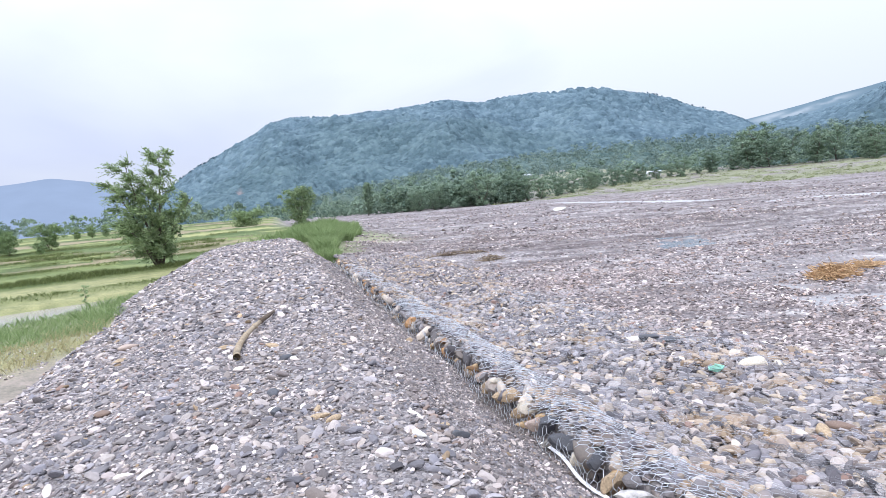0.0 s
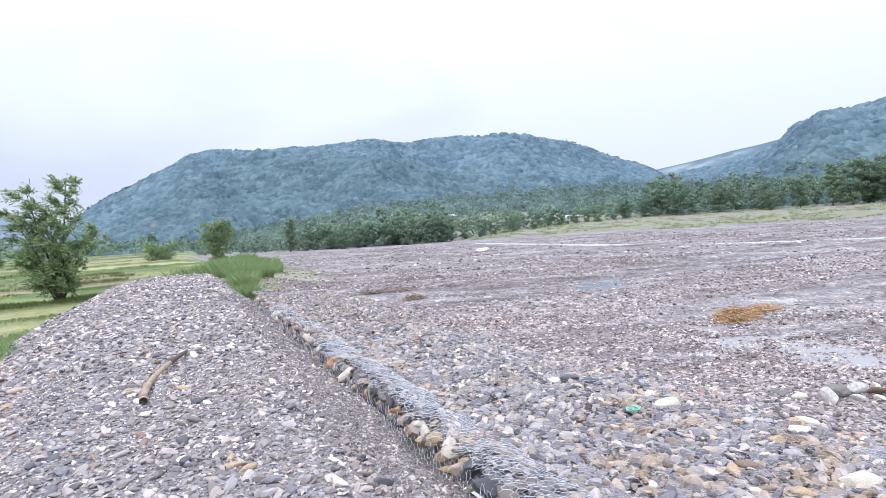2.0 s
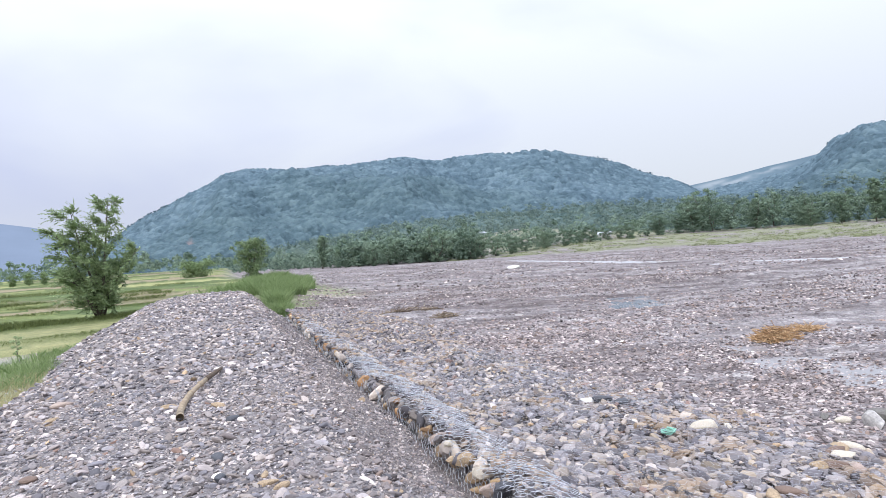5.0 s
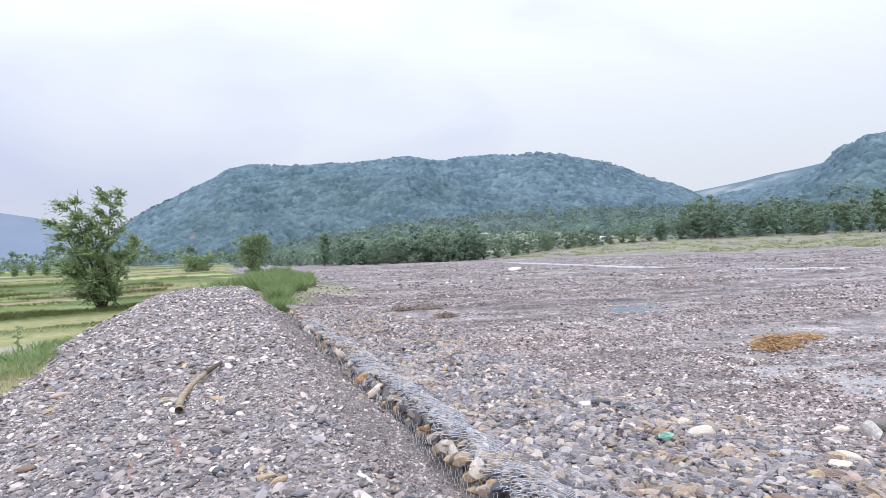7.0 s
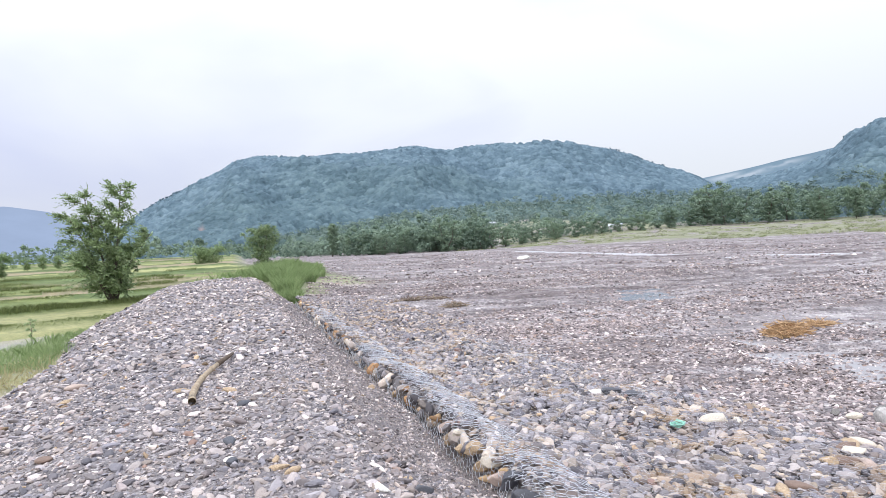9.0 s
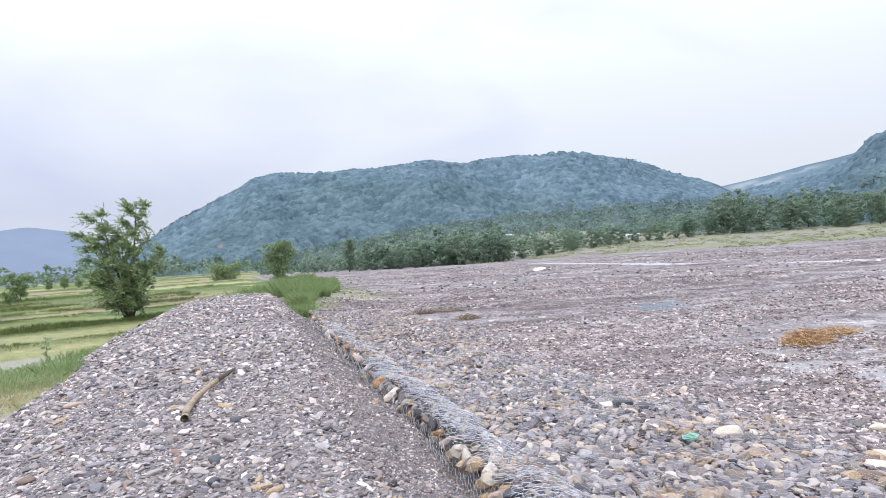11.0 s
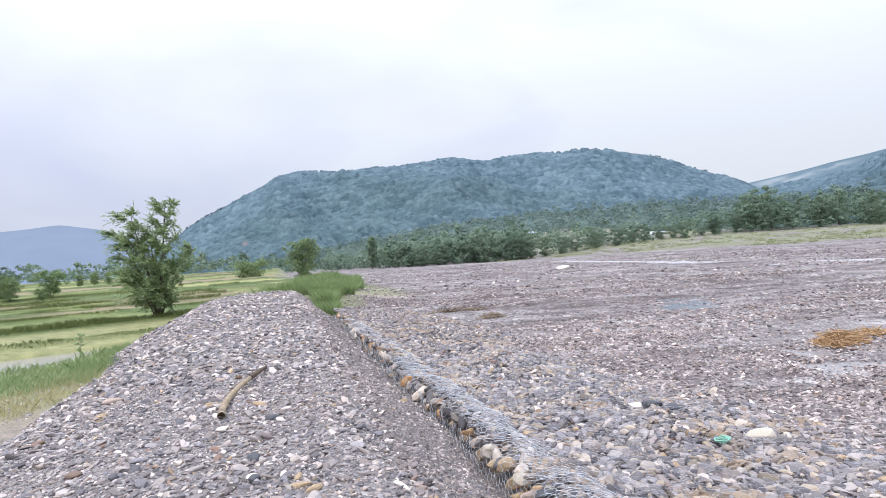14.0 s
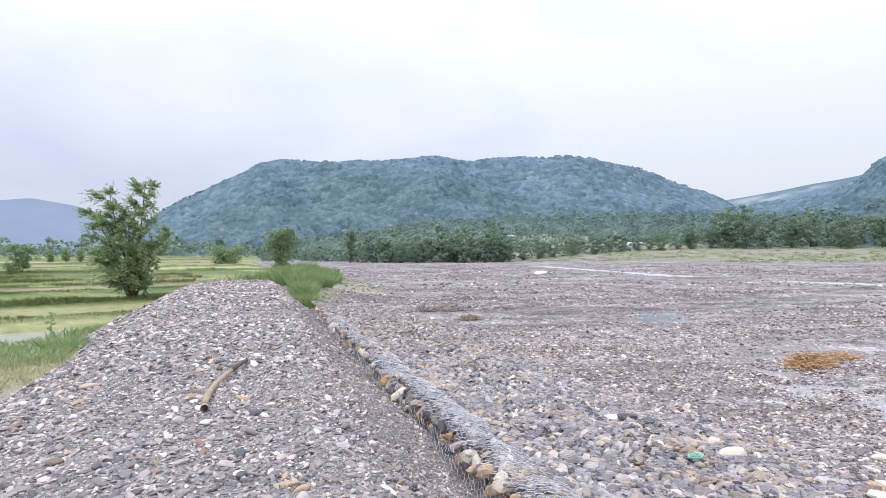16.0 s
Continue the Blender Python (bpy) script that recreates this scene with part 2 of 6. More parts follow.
def gravel_layer(nodes, links, scale, stops, seed=0.0):
    """Pebbles of one size: a colour for each and a rounded height."""
    tc = nodes.new("ShaderNodeTexCoord")
    mp = nodes.new("ShaderNodeMapping")
    mp.inputs["Location"].default_value = (seed, seed * 2, 0)
    links.new(tc.outputs["Object"], mp.inputs["Vector"])
    wob = nodes.new("ShaderNodeTexNoise")
    wob.inputs["Scale"].default_value, wob.inputs["Detail"].default_value = scale * 0.8, 2.0
    links.new(mp.outputs[0], wob.inputs["Vector"])
    add = nodes.new("ShaderNodeVectorMath")
    add.operation = "MULTIPLY_ADD"
    add.inputs[1].default_value = (0.5 / scale,) * 3
    links.new(wob.outputs["Color"], add.inputs[0])
    links.new(mp.outputs[0], add.inputs[2])
    vor = nodes.new("ShaderNodeTexVoronoi")
    vor.inputs["Scale"].default_value = scale
    links.new(add.outputs[0], vor.inputs["Vector"])
    sep = nodes.new("ShaderNodeSeparateColor")
    links.new(vor.outputs["Color"], sep.inputs[0])
    col = ramp(nodes, stops, "CONSTANT")
    links.new(sep.outputs[0], col.inputs["Fac"])
    h = math_node(nodes, links, "SUBTRACT", 1.0, math_node(nodes, links, "MULTIPLY", vor.outputs["Distance"], 1.3), True)
    v = math_node(nodes, links, "ADD", math_node(nodes, links, "MULTIPLY", sep.outputs[1], 0.8), 0.55)
    c = mix_col(nodes, links, 1.0, col.outputs[0], v, "MULTIPLY")
    return c, h


GRAVEL = [(0.0, (0.20, 0.185, 0.195)), (0.2, (0.275, 0.25, 0.25)), (0.40, (0.35, 0.325, 0.325)), (0.56, (0.15, 0.14, 0.15)),
          (0.70, (0.44, 0.415, 0.41)), (0.82, (0.30, 0.25, 0.22)), (0.90, (0.64, 0.61, 0.59)), (0.955, (0.10, 0.095, 0.105))]


def gravel_material(name, scales, tint, grit=0.35):
    m, nodes, links, bsdf = node_mat(name)
    slope_dark = nodes.new("ShaderNodeAttribute")
    slope_dark.attribute_name = "slope_dark"
    c1, h1 = gravel_layer(nodes, links, scales[0], GRAVEL, 0.0)
    c2, h2 = gravel_layer(nodes, links, scales[1], GRAVEL, 3.7)
    big = tex_noise(nodes, links, 0.8, 5.0, 0.6)
    sel = ramp(nodes, [(0.42, (0, 0, 0)), (0.58, (1, 1, 1))])
    links.new(big.outputs["Fac"], sel.inputs["Fac"])
    c = mix_col(nodes, links, sel.outputs[0], c1, c2)
    sand = tex_noise(nodes, links, 140.0, 3.0, 0.7)
    sandc = ramp(nodes, [(0.3, tuple(t * 0.62 for t in tint)), (0.7, tint)])
    links.new(sand.outputs["Fac"], sandc.inputs["Fac"])
    c = mix_col(nodes, links, grit, c, sandc.outputs[0])
    c = mix_col(nodes, links, math_node(nodes, links, "MULTIPLY", slope_dark.outputs["Fac"], 0.55), c, mix_col(nodes, links, sand.outputs["Fac"], (0.085, 0.075, 0.074), (0.20, 0.178, 0.172)))
    links.new(c, bsdf.inputs["Base Color"])
    bsdf.inputs["Roughness"].default_value = 0.85
    bsdf.inputs["Specular IOR Level"].default_value = 0.25
    b = bump(nodes, links, h1, 0.9, 0.5 / scales[0])
    b = bump(nodes, links, h2, 0.8, 0.5 / scales[1], b)
    links.new(b, bsdf.inputs["Normal"])
    return m


M_COBBLE = stone_material("river_cobble", COBBLE, 0.72, 0.75, 0.75)
M_HEAP_STONE = stone_material("heap_stone", [(0.0, (0.18, 0.186, 0.21)), (0.155, (0.26, 0.262, 0.282)), (0.29, (0.34, 0.33, 0.335)), (0.43, (0.22, 0.212, 0.22)), (0.53, (0.43, 0.41, 0.405))] + [(0.64, (0.27, 0.25, 0.25)), (0.76, (0.36, 0.335, 0.315)), (0.85, (0.52, 0.50, 0.485)),
                              (0.90, (0.13, 0.13, 0.145)), (0.95, (0.56, 0.54, 0.52)), (0.978, (0.42, 0.33, 0.22)), (0.992, (0.25, 0.18, 0.15))], 0.75, 0.9, 0.25)
M_SLOPE_STONE = stone_material("dark_slope_stone", [(0.0, (0.17, 0.157, 0.157)), (0.3, (0.25, 0.228, 0.222)), (0.52, (0.11, 0.10, 0.102)), (0.68, (0.33, 0.305, 0.295)), (0.88, (0.22, 0.175, 0.15)), (0.94, (0.55, 0.53, 0.51))], 0.6)
M_BED_STONE = stone_material("bed_stone", [(0.0, (0.205, 0.188, 0.193)), (0.25, (0.285, 0.262, 0.265)), (0.48, (0.35, 0.322, 0.322)), (0.62, (0.115, 0.105, 0.11)), (0.75, (0.42, 0.395, 0.39)), (0.87, (0.29, 0.235, 0.205)), (0.95, (0.60, 0.57, 0.55))], 0.75, 0.8, 0.1)
M_GABION_STONE = stone_material("gabion_stone", [(0.0, (0.19, 0.19, 0.20)), (0.3, (0.33, 0.31, 0.29)), (0.52, (0.44, 0.34, 0.21)), (0.62, (0.09, 0.09, 0.10)), (0.8, (0.50, 0.47, 0.42)), (0.93, (0.33, 0.21, 0.11))])
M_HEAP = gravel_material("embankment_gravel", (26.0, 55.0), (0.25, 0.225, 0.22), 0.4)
M_MATTRESS = gravel_material("mattress_gravel", (9.0, 24.0), (0.28, 0.26, 0.25), 0.2)


def ground_material():
    m, nodes, links, bsdf = node_mat("valley_ground")
    c1, h1 = gravel_layer(nodes, links, 13.0, GRAVEL, 0.0)
    c2, h2 = gravel_layer(nodes, links, 3.0, GRAVEL, 5.0)
    g = mix_col(nodes, links, 0.48, c1, c2)
    tc = nodes.new("ShaderNodeTexCoord")
    mp = nodes.new("ShaderNodeMapping")
    mp.inputs["Rotation"].default_value = (0, 0, radians(-12))
    mp.inputs["Scale"].default_value = (0.05, 0.22, 0.1)
    links.new(tc.outputs["Object"], mp.inputs["Vector"])
    streak = nodes.new("ShaderNodeTexNoise")
    streak.inputs["Scale"].default_value, streak.inputs["Detail"].default_value, streak.inputs["Roughness"].default_value = 1.0, 6.0, 0.62
    links.new(mp.outputs[0], streak.inputs["Vector"])
    silt = ramp(nodes, [(0.36, (0.175, 0.14, 0.138)), (0.45, (0.28, 0.235, 0.235)), (0.54, (0.39, 0.345, 0.345)), (0.64, (0.47, 0.44, 0.445))])
    links.new(streak.outputs["Fac"], silt.inputs["Fac"])
    siltf = ramp(nodes, [(0.36, (0.62, 0.62, 0.62)), (0.46, (0.25, 0.25, 0.25)), (0.54, (0.25, 0.25, 0.25)), (0.64, (0.5, 0.5, 0.5))])
    links.new(streak.outputs["Fac"], siltf.inputs["Fac"])
    g = mix_col(nodes, links, siltf.outputs[0], g, silt.outputs[0])
    mp2 = nodes.new("ShaderNodeMapping")
    mp2.inputs["Rotation"].default_value = (0, 0, radians(-12))
    mp2.inputs["Scale"].default_value = (0.14, 0.85, 0.2)
    links.new(tc.outputs["Object"], mp2.inputs["Vector"])
    thin = nodes.new("ShaderNodeTexNoise")
    thin.inputs["Scale"].default_value, thin.inputs["Detail"].default_value, thin.inputs["Roughness"].default_value = 1.0, 5.0, 0.65
    links.new(mp2.outputs[0], thin.inputs["Vector"])
    tr = ramp(nodes, [(0.36, (0.52, 0.47, 0.465)), (0.50, (1.0, 0.985, 0.975)), (0.64, (1.3, 1.3, 1.3))])
    links.new(thin.outputs["Fac"], tr.inputs["Fac"])
    g = mix_col(nodes, links, 1.0, g, tr.outputs[0], "MULTIPLY")
    # fields and grass
    field = nodes.new("ShaderNodeAttribute")
    field.attribute_name = "field"
    bund = nodes.new("ShaderNodeAttribute")
    bund.attribute_name = "bund"
    grass = nodes.new("ShaderNodeAttribute")
    grass.attribute_name = "grass"
    track = nodes.new("ShaderNodeAttribute")
    track.attribute_name = "track"
    plot = nodes.new("ShaderNodeAttribute")
    plot.attribute_name = "plot"
    pc = ramp(nodes, [(0.0, (0.195, 0.235, 0.085)), (0.25, (0.34, 0.35, 0.15)), (0.45, (0.12, 0.165, 0.055)), (0.6, (0.29, 0.245, 0.155)), (0.75, (0.235, 0.275, 0.095)), (0.9, (0.28, 0.285, 0.135))], "CONSTANT")
    links.new(plot.outputs["Fac"], pc.inputs["Fac"])
    gn = tex_noise(nodes, links, 1.6, 6.0, 0.65)
    gn2 = tex_noise(nodes, links, 14.0, 4.0, 0.65)
    vary = ramp(nodes, [(0.34, (0.5, 0.56, 0.5)), (0.66, (1.35, 1.28, 1.3))])
    links.new(math_node(nodes, links, "ADD", math_node(nodes, links, "MULTIPLY", gn.outputs["Fac"], 0.6), math_node(nodes, links, "MULTIPLY", gn2.outputs["Fac"], 0.4)), vary.inputs["Fac"])
    pcol = mix_col(nodes, links, 1.0, pc.outputs[0], vary.outputs[0], "MULTIPLY")
    bcol = mix_col(nodes, links, 1.0, (0.085, 0.125, 0.04), vary.outputs[0], "MULTIPLY")
    fcol = mix_col(nodes, links, bund.outputs["Fac"], pcol, bcol)
    tcol = mix_col(nodes, links, 1.0, (0.30, 0.262, 0.222), vary.outputs[0], "MULTIPLY")
    fcol = mix_col(nodes, links, track.outputs["Fac"], fcol, tcol)
    col = mix_col(nodes, links, field.outputs["Fac"], g, fcol)
    gw = tex_noise(nodes, links, 0.07, 4.0, 0.65)
    gm = math_node(nodes, links, "ADD", grass.outputs["Fac"], math_node(nodes, links, "MULTIPLY", math_node(nodes, links, "SUBTRACT", math_node(nodes, links, "ADD", math_node(nodes, links, "MULTIPLY", gn.outputs["Fac"], 0.4), math_node(nodes, links, "MULTIPLY", gw.outputs["Fac"], 0.6)), 0.5), 2.6))
    gmr = ramp(nodes, [(0.42, (0, 0, 0)), (0.62, (1, 1, 1))])
    links.new(gm, gmr.inputs["Fac"])
    gcol = mix_col(nodes, links, gn2.outputs["Fac"], (0.19, 0.21, 0.115), (0.33, 0.335, 0.215))
    gfac = math_node(nodes, links, "MULTIPLY", gmr.outputs[0], math_node(nodes, links, "GREATER_THAN", grass.outputs["Fac"], 0.02))
    col = mix_col(nodes, links, gfac, col, gcol)
    links.new(col, bsdf.inputs["Base Color"])
    wet = ramp(nodes, [(0.40, (0.9, 0.9, 0.9)), (0.56, (0.64, 0.64, 0.64))])
    links.new(streak.outputs["Fac"], wet.inputs["Fac"])
    links.new(math_node(nodes, links, "MAXIMUM", wet.outputs[0], math_node(nodes, links, "MULTIPLY", field.outputs["Fac"], 0.9)), bsdf.inputs["Roughness"])
    bsdf.inputs["Specular IOR Level"].default_value = 0.35
    stony = math_node(nodes, links, "SUBTRACT", 1.0, field.outputs["Fac"], True)
    b = bump(nodes, links, math_node(nodes, links, "MULTIPLY", h1, stony), 1.0, 0.07)
    b = bump(nodes, links, math_node(nodes, links, "MULTIPLY", h2, stony), 0.8, 0.16, b)
    b = bump(nodes, links, gn2.outputs["Fac"], 0.4, 0.05, b)
    links.new(b, bsdf.inputs["Normal"])
    return m


M_GROUND = ground_material()


def water_material():
    m, nodes, links, bsdf = node_mat("silty_water")
    n = tex_noise(nodes, links, 0.6, 3.0, 0.5)
    c = ramp(nodes, [(0.3, (0.25, 0.24, 0.25)), (0.7, (0.31, 0.30, 0.31))])
    links.new(n.outputs["Fac"], c.inputs["Fac"])
    links.new(c.outputs[0], bsdf.inputs["Base Color"])
    bsdf.inputs["Roughness"].default_value = 0.06
    bsdf.inputs["IOR"].default_value = 1.33
    r = tex_noise(nodes, links, 9.0, 3.0, 0.5)
    links.new(bump(nodes, links, r.outputs["Fac"], 0.12, 0.02), bsdf.inputs["Normal"])
    return m


M_WATER = water_material()
M_PADDY = water_material()
M_PADDY.name = "turbid_paddy_water"
M_PADDY.node_tree.nodes["Principled BSDF"].inputs["Roughness"].default_value = 0.16
for _e in next(n for n in M_PADDY.node_tree.nodes if n.bl_idname == "ShaderNodeValToRGB").color_ramp.elements:
    _e.color = (0.34, 0.315, 0.27, 1)
M_STREAM = water_material()
M_STREAM.name = "rippled_stream_water"
M_STREAM.node_tree.nodes["Principled BSDF"].inputs["Roughness"].default_value = 0.38
for _e in next(n for n in M_STREAM.node_tree.nodes if n.bl_idname == "ShaderNodeValToRGB").color_ramp.elements:
    _e.color = (0.42, 0.42, 0.44, 1)


def leaf_material(name, dark, light, scale=0.6, trans=0.25, by_tree=False):
    m, nodes, links, bsdf = node_mat(name)
    geo = nodes.new("ShaderNodeNewGeometry")
    oi = nodes.new("ShaderNodeObjectInfo")
    n = tex_noise(nodes, links, scale, 3.0, 0.6)
    f = math_node(nodes, links, "ADD", math_node(nodes, links, "MULTIPLY", geo.outputs["Random Per Island"], 0.55),
                  math_node(nodes, links, "MULTIPLY", math_node(nodes, links, "ADD", n.outputs["Fac"], oi.outputs["Random"]), 0.3))
    if by_tree:
        tree = nodes.new("ShaderNodeAttribute")
        tree.attribute_name = "tree"
        f = math_node(nodes, links, "ADD", math_node(nodes, links, "MULTIPLY", f, 0.5), math_node(nodes, links, "MULTIPLY", tree.outputs["Fac"], 0.5))
    c = ramp(nodes, [(0.15, dark), (0.85, light)])
    links.new(f, c.inputs["Fac"])
    links.new(c.outputs[0], bsdf.inputs["Base Color"])
    bsdf.inputs["Roughness"].default_value = 0.6
    bsdf.inputs["Specular IOR Level"].default_value = 0.3
    if trans:
        tr = nodes.new("ShaderNodeBsdfTranslucent")
        links.new(c.outputs[0], tr.inputs["Color"])
        mx = nodes.new("ShaderNodeMixShader")
        mx.inputs[0].default_value = trans
        links.new(bsdf.outputs[0], mx.inputs[1])
        links.new(tr.outputs[0], mx.inputs[2])
        links.new(mx.outputs[0], nodes["Material Output"].inputs["Surface"])
    return m


M_LEAF = leaf_material("tree_leaves", (0.080, 0.135, 0.060), (0.40, 0.50, 0.27), 0.9, 0.4)
M_LEAF_BRIGHT = leaf_material("shrub_leaves", (0.09, 0.15, 0.06), (0.28, 0.375, 0.18), 0.9)
# far leaves are paler and bluer: some distance haze put into the colour
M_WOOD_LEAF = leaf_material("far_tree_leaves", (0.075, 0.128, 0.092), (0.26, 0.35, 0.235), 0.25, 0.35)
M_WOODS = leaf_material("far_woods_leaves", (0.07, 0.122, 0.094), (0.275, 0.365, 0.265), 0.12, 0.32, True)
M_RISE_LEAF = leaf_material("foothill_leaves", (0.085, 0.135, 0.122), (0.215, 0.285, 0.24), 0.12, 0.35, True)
M_GRASS = leaf_material("tall_grass", (0.11, 0.19, 0.06), (0.33, 0.42, 0.195), 1.1, 0.35)
M_BUND = leaf_material("bank_grass", (0.085, 0.125, 0.04), (0.23, 0.27, 0.10), 0.5, 0.25)
M_BANKGRASS = leaf_material("bank_tussock", (0.15, 0.18, 0.085), (0.34, 0.365, 0.20), 0.5, 0.25)
M_DRYGRASS = leaf_material("dry_grass", (0.34, 0.31, 0.16), (0.58, 0.52, 0.32), 0.8, 0.35)


def bark_material(name, dark, light):
    m, nodes, links, bsdf = node_mat(name)
    n = tex_noise(nodes, links, 12.0, 6.0, 0.65)
    c = ramp(nodes, [(0.3, dark), (0.7, light)])
    links.new(n.outputs["Fac"], c.inputs["Fac"])
    links.new(c.outputs[0], bsdf.inputs["Base Color"])
    bsdf.inputs["Roughness"].default_value = 0.85
    links.new(bump(nodes, links, n.outputs["Fac"], 0.6, 0.02), bsdf.inputs["Normal"])
    return m


M_BARK = bark_material("bark", (0.07, 0.055, 0.045), (0.18, 0.15, 0.12))


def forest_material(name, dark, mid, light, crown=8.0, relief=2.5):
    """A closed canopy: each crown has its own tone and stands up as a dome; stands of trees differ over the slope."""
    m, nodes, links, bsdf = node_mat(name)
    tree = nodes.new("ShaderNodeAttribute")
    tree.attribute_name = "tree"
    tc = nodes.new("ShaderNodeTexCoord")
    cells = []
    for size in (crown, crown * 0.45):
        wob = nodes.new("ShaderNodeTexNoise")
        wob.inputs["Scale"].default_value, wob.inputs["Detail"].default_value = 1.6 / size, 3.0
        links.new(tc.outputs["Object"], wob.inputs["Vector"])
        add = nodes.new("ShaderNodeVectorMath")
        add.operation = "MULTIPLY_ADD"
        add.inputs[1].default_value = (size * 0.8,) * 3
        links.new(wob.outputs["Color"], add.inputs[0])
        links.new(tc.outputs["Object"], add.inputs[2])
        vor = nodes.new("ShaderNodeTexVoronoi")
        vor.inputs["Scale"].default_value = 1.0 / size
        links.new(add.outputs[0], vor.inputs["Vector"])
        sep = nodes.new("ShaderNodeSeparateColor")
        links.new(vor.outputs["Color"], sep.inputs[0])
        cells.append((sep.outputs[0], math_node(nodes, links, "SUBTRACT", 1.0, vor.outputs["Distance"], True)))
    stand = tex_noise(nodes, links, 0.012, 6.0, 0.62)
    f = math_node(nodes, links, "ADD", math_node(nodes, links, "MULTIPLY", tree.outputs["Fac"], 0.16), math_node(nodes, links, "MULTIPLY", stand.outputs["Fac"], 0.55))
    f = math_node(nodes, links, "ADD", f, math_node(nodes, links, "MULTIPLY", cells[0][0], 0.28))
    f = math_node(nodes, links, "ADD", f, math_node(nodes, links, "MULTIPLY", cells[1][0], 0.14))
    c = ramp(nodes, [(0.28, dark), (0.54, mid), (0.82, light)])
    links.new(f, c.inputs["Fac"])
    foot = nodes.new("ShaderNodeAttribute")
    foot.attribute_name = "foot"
    thin_haze = mix_col(nodes, links, 1.0, c.outputs[0], (0.82, 0.84, 0.79), "MULTIPLY")  # painted haze thins towards the foot: darker, less blue
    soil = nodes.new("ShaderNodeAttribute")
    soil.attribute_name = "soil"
    links.new(mix_col(nodes, links, soil.outputs["Fac"], mix_col(nodes, links, foot.outputs["Fac"], c.outputs[0], thin_haze), (0.25, 0.215, 0.215)), bsdf.inputs["Base Color"])
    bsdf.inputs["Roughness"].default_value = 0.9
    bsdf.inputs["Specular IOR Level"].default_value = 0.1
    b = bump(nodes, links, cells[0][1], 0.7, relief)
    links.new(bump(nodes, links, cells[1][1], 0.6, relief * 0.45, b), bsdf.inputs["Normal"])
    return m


# the blue of the hill forest is distance haze painted into its colour
M_CANOPY = forest_material("hazed_hill_canopy", (0.058, 0.096, 0.122), (0.102, 0.158, 0.196), (0.172, 0.245, 0.285), 9.0, 4.0)
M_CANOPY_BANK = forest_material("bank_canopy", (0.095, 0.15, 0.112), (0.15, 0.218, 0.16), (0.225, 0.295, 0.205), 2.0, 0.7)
# between hill blue and near green: a lighter painted haze
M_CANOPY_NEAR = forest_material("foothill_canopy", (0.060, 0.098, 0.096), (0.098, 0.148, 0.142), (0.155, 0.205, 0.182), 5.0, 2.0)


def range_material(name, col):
    """A far range as a glowing backdrop: distance haze and wisps of cloud on its flank are painted into its colour."""
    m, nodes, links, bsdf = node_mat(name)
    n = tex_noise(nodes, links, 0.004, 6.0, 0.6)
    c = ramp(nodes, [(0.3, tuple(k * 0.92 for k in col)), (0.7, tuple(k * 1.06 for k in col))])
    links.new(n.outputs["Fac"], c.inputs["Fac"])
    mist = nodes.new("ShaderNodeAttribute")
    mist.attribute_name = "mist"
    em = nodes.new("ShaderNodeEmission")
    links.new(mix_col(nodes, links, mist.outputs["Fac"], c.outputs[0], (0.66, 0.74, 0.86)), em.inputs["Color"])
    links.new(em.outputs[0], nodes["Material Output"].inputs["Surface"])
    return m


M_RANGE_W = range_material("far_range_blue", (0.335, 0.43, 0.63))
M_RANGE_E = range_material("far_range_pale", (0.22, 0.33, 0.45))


def plain(name, col, rough=0.6, noise_scale=30.0, spread=0.25):
    m, nodes, links, bsdf = node_mat(name)
    n = tex_noise(nodes, links, noise_scale, 5.0, 0.6)
    c = ramp(nodes, [(0.3, tuple(k * (1 - spread) for k in col)), (0.7, tuple(min(k * (1 + spread), 1.0) for k in col))])
    links.new(n.outputs["Fac"], c.inputs["Fac"])
    links.new(c.outputs[0], bsdf.inputs["Base Color"])
    bsdf.inputs["Roughness"].default_value = rough
    links.new(bump(nodes, links, n.outputs["Fac"], 0.4, 0.01), bsdf.inputs["Normal"])
    return m


M_ORANGE = plain("iron_stained_stone", (0.40, 0.30, 0.195), 0.8, 14, 0.4)
M_WHITE = plain("white_quartz", (0.68, 0.66, 0.62), 0.6, 20, 0.15)
M_CREAM = plain("cream_limestone", (0.58, 0.52, 0.43), 0.75)
M_BLACK = plain("black_slate", (0.075, 0.078, 0.09), 0.55)
M_BROWN = plain("brown_sandstone", (0.20, 0.14, 0.11), 0.8)
M_PINK = plain("pinkish_sandstone", (0.42, 0.33, 0.28), 0.8)
M_DARKROCK = plain("dark_grey_rock", (0.17, 0.16, 0.145), 0.75, 9, 0.3)
M_GREY = plain("grey_boulder", (0.45, 0.43, 0.41), 0.8, 6, 0.4)
# ---- mesh helpers ----
def np_mesh(name, verts, faces, mats, smooth=True):
    """A mesh from arrays; all faces have as many corners."""
    me = bpy.data.meshes.new(name)
    n, k = faces.shape
    me.vertices.add(len(verts))
    me.vertices.foreach_set("co", np.ascontiguousarray(verts, np.float32).ravel())
    me.loops.add(n * k)
    me.loops.foreach_set("vertex_index", np.ascontiguousarray(faces, np.int32).ravel())
    me.polygons.add(n)
    me.polygons.foreach_set("loop_start", np.arange(0, n * k, k, dtype=np.int32))
    me.polygons.foreach_set("use_smooth", np.full(n, smooth))
    for m in mats if isinstance(mats, (list, tuple)) else [mats]:
        me.materials.append(m)
    me.update(calc_edges=True)
    return me


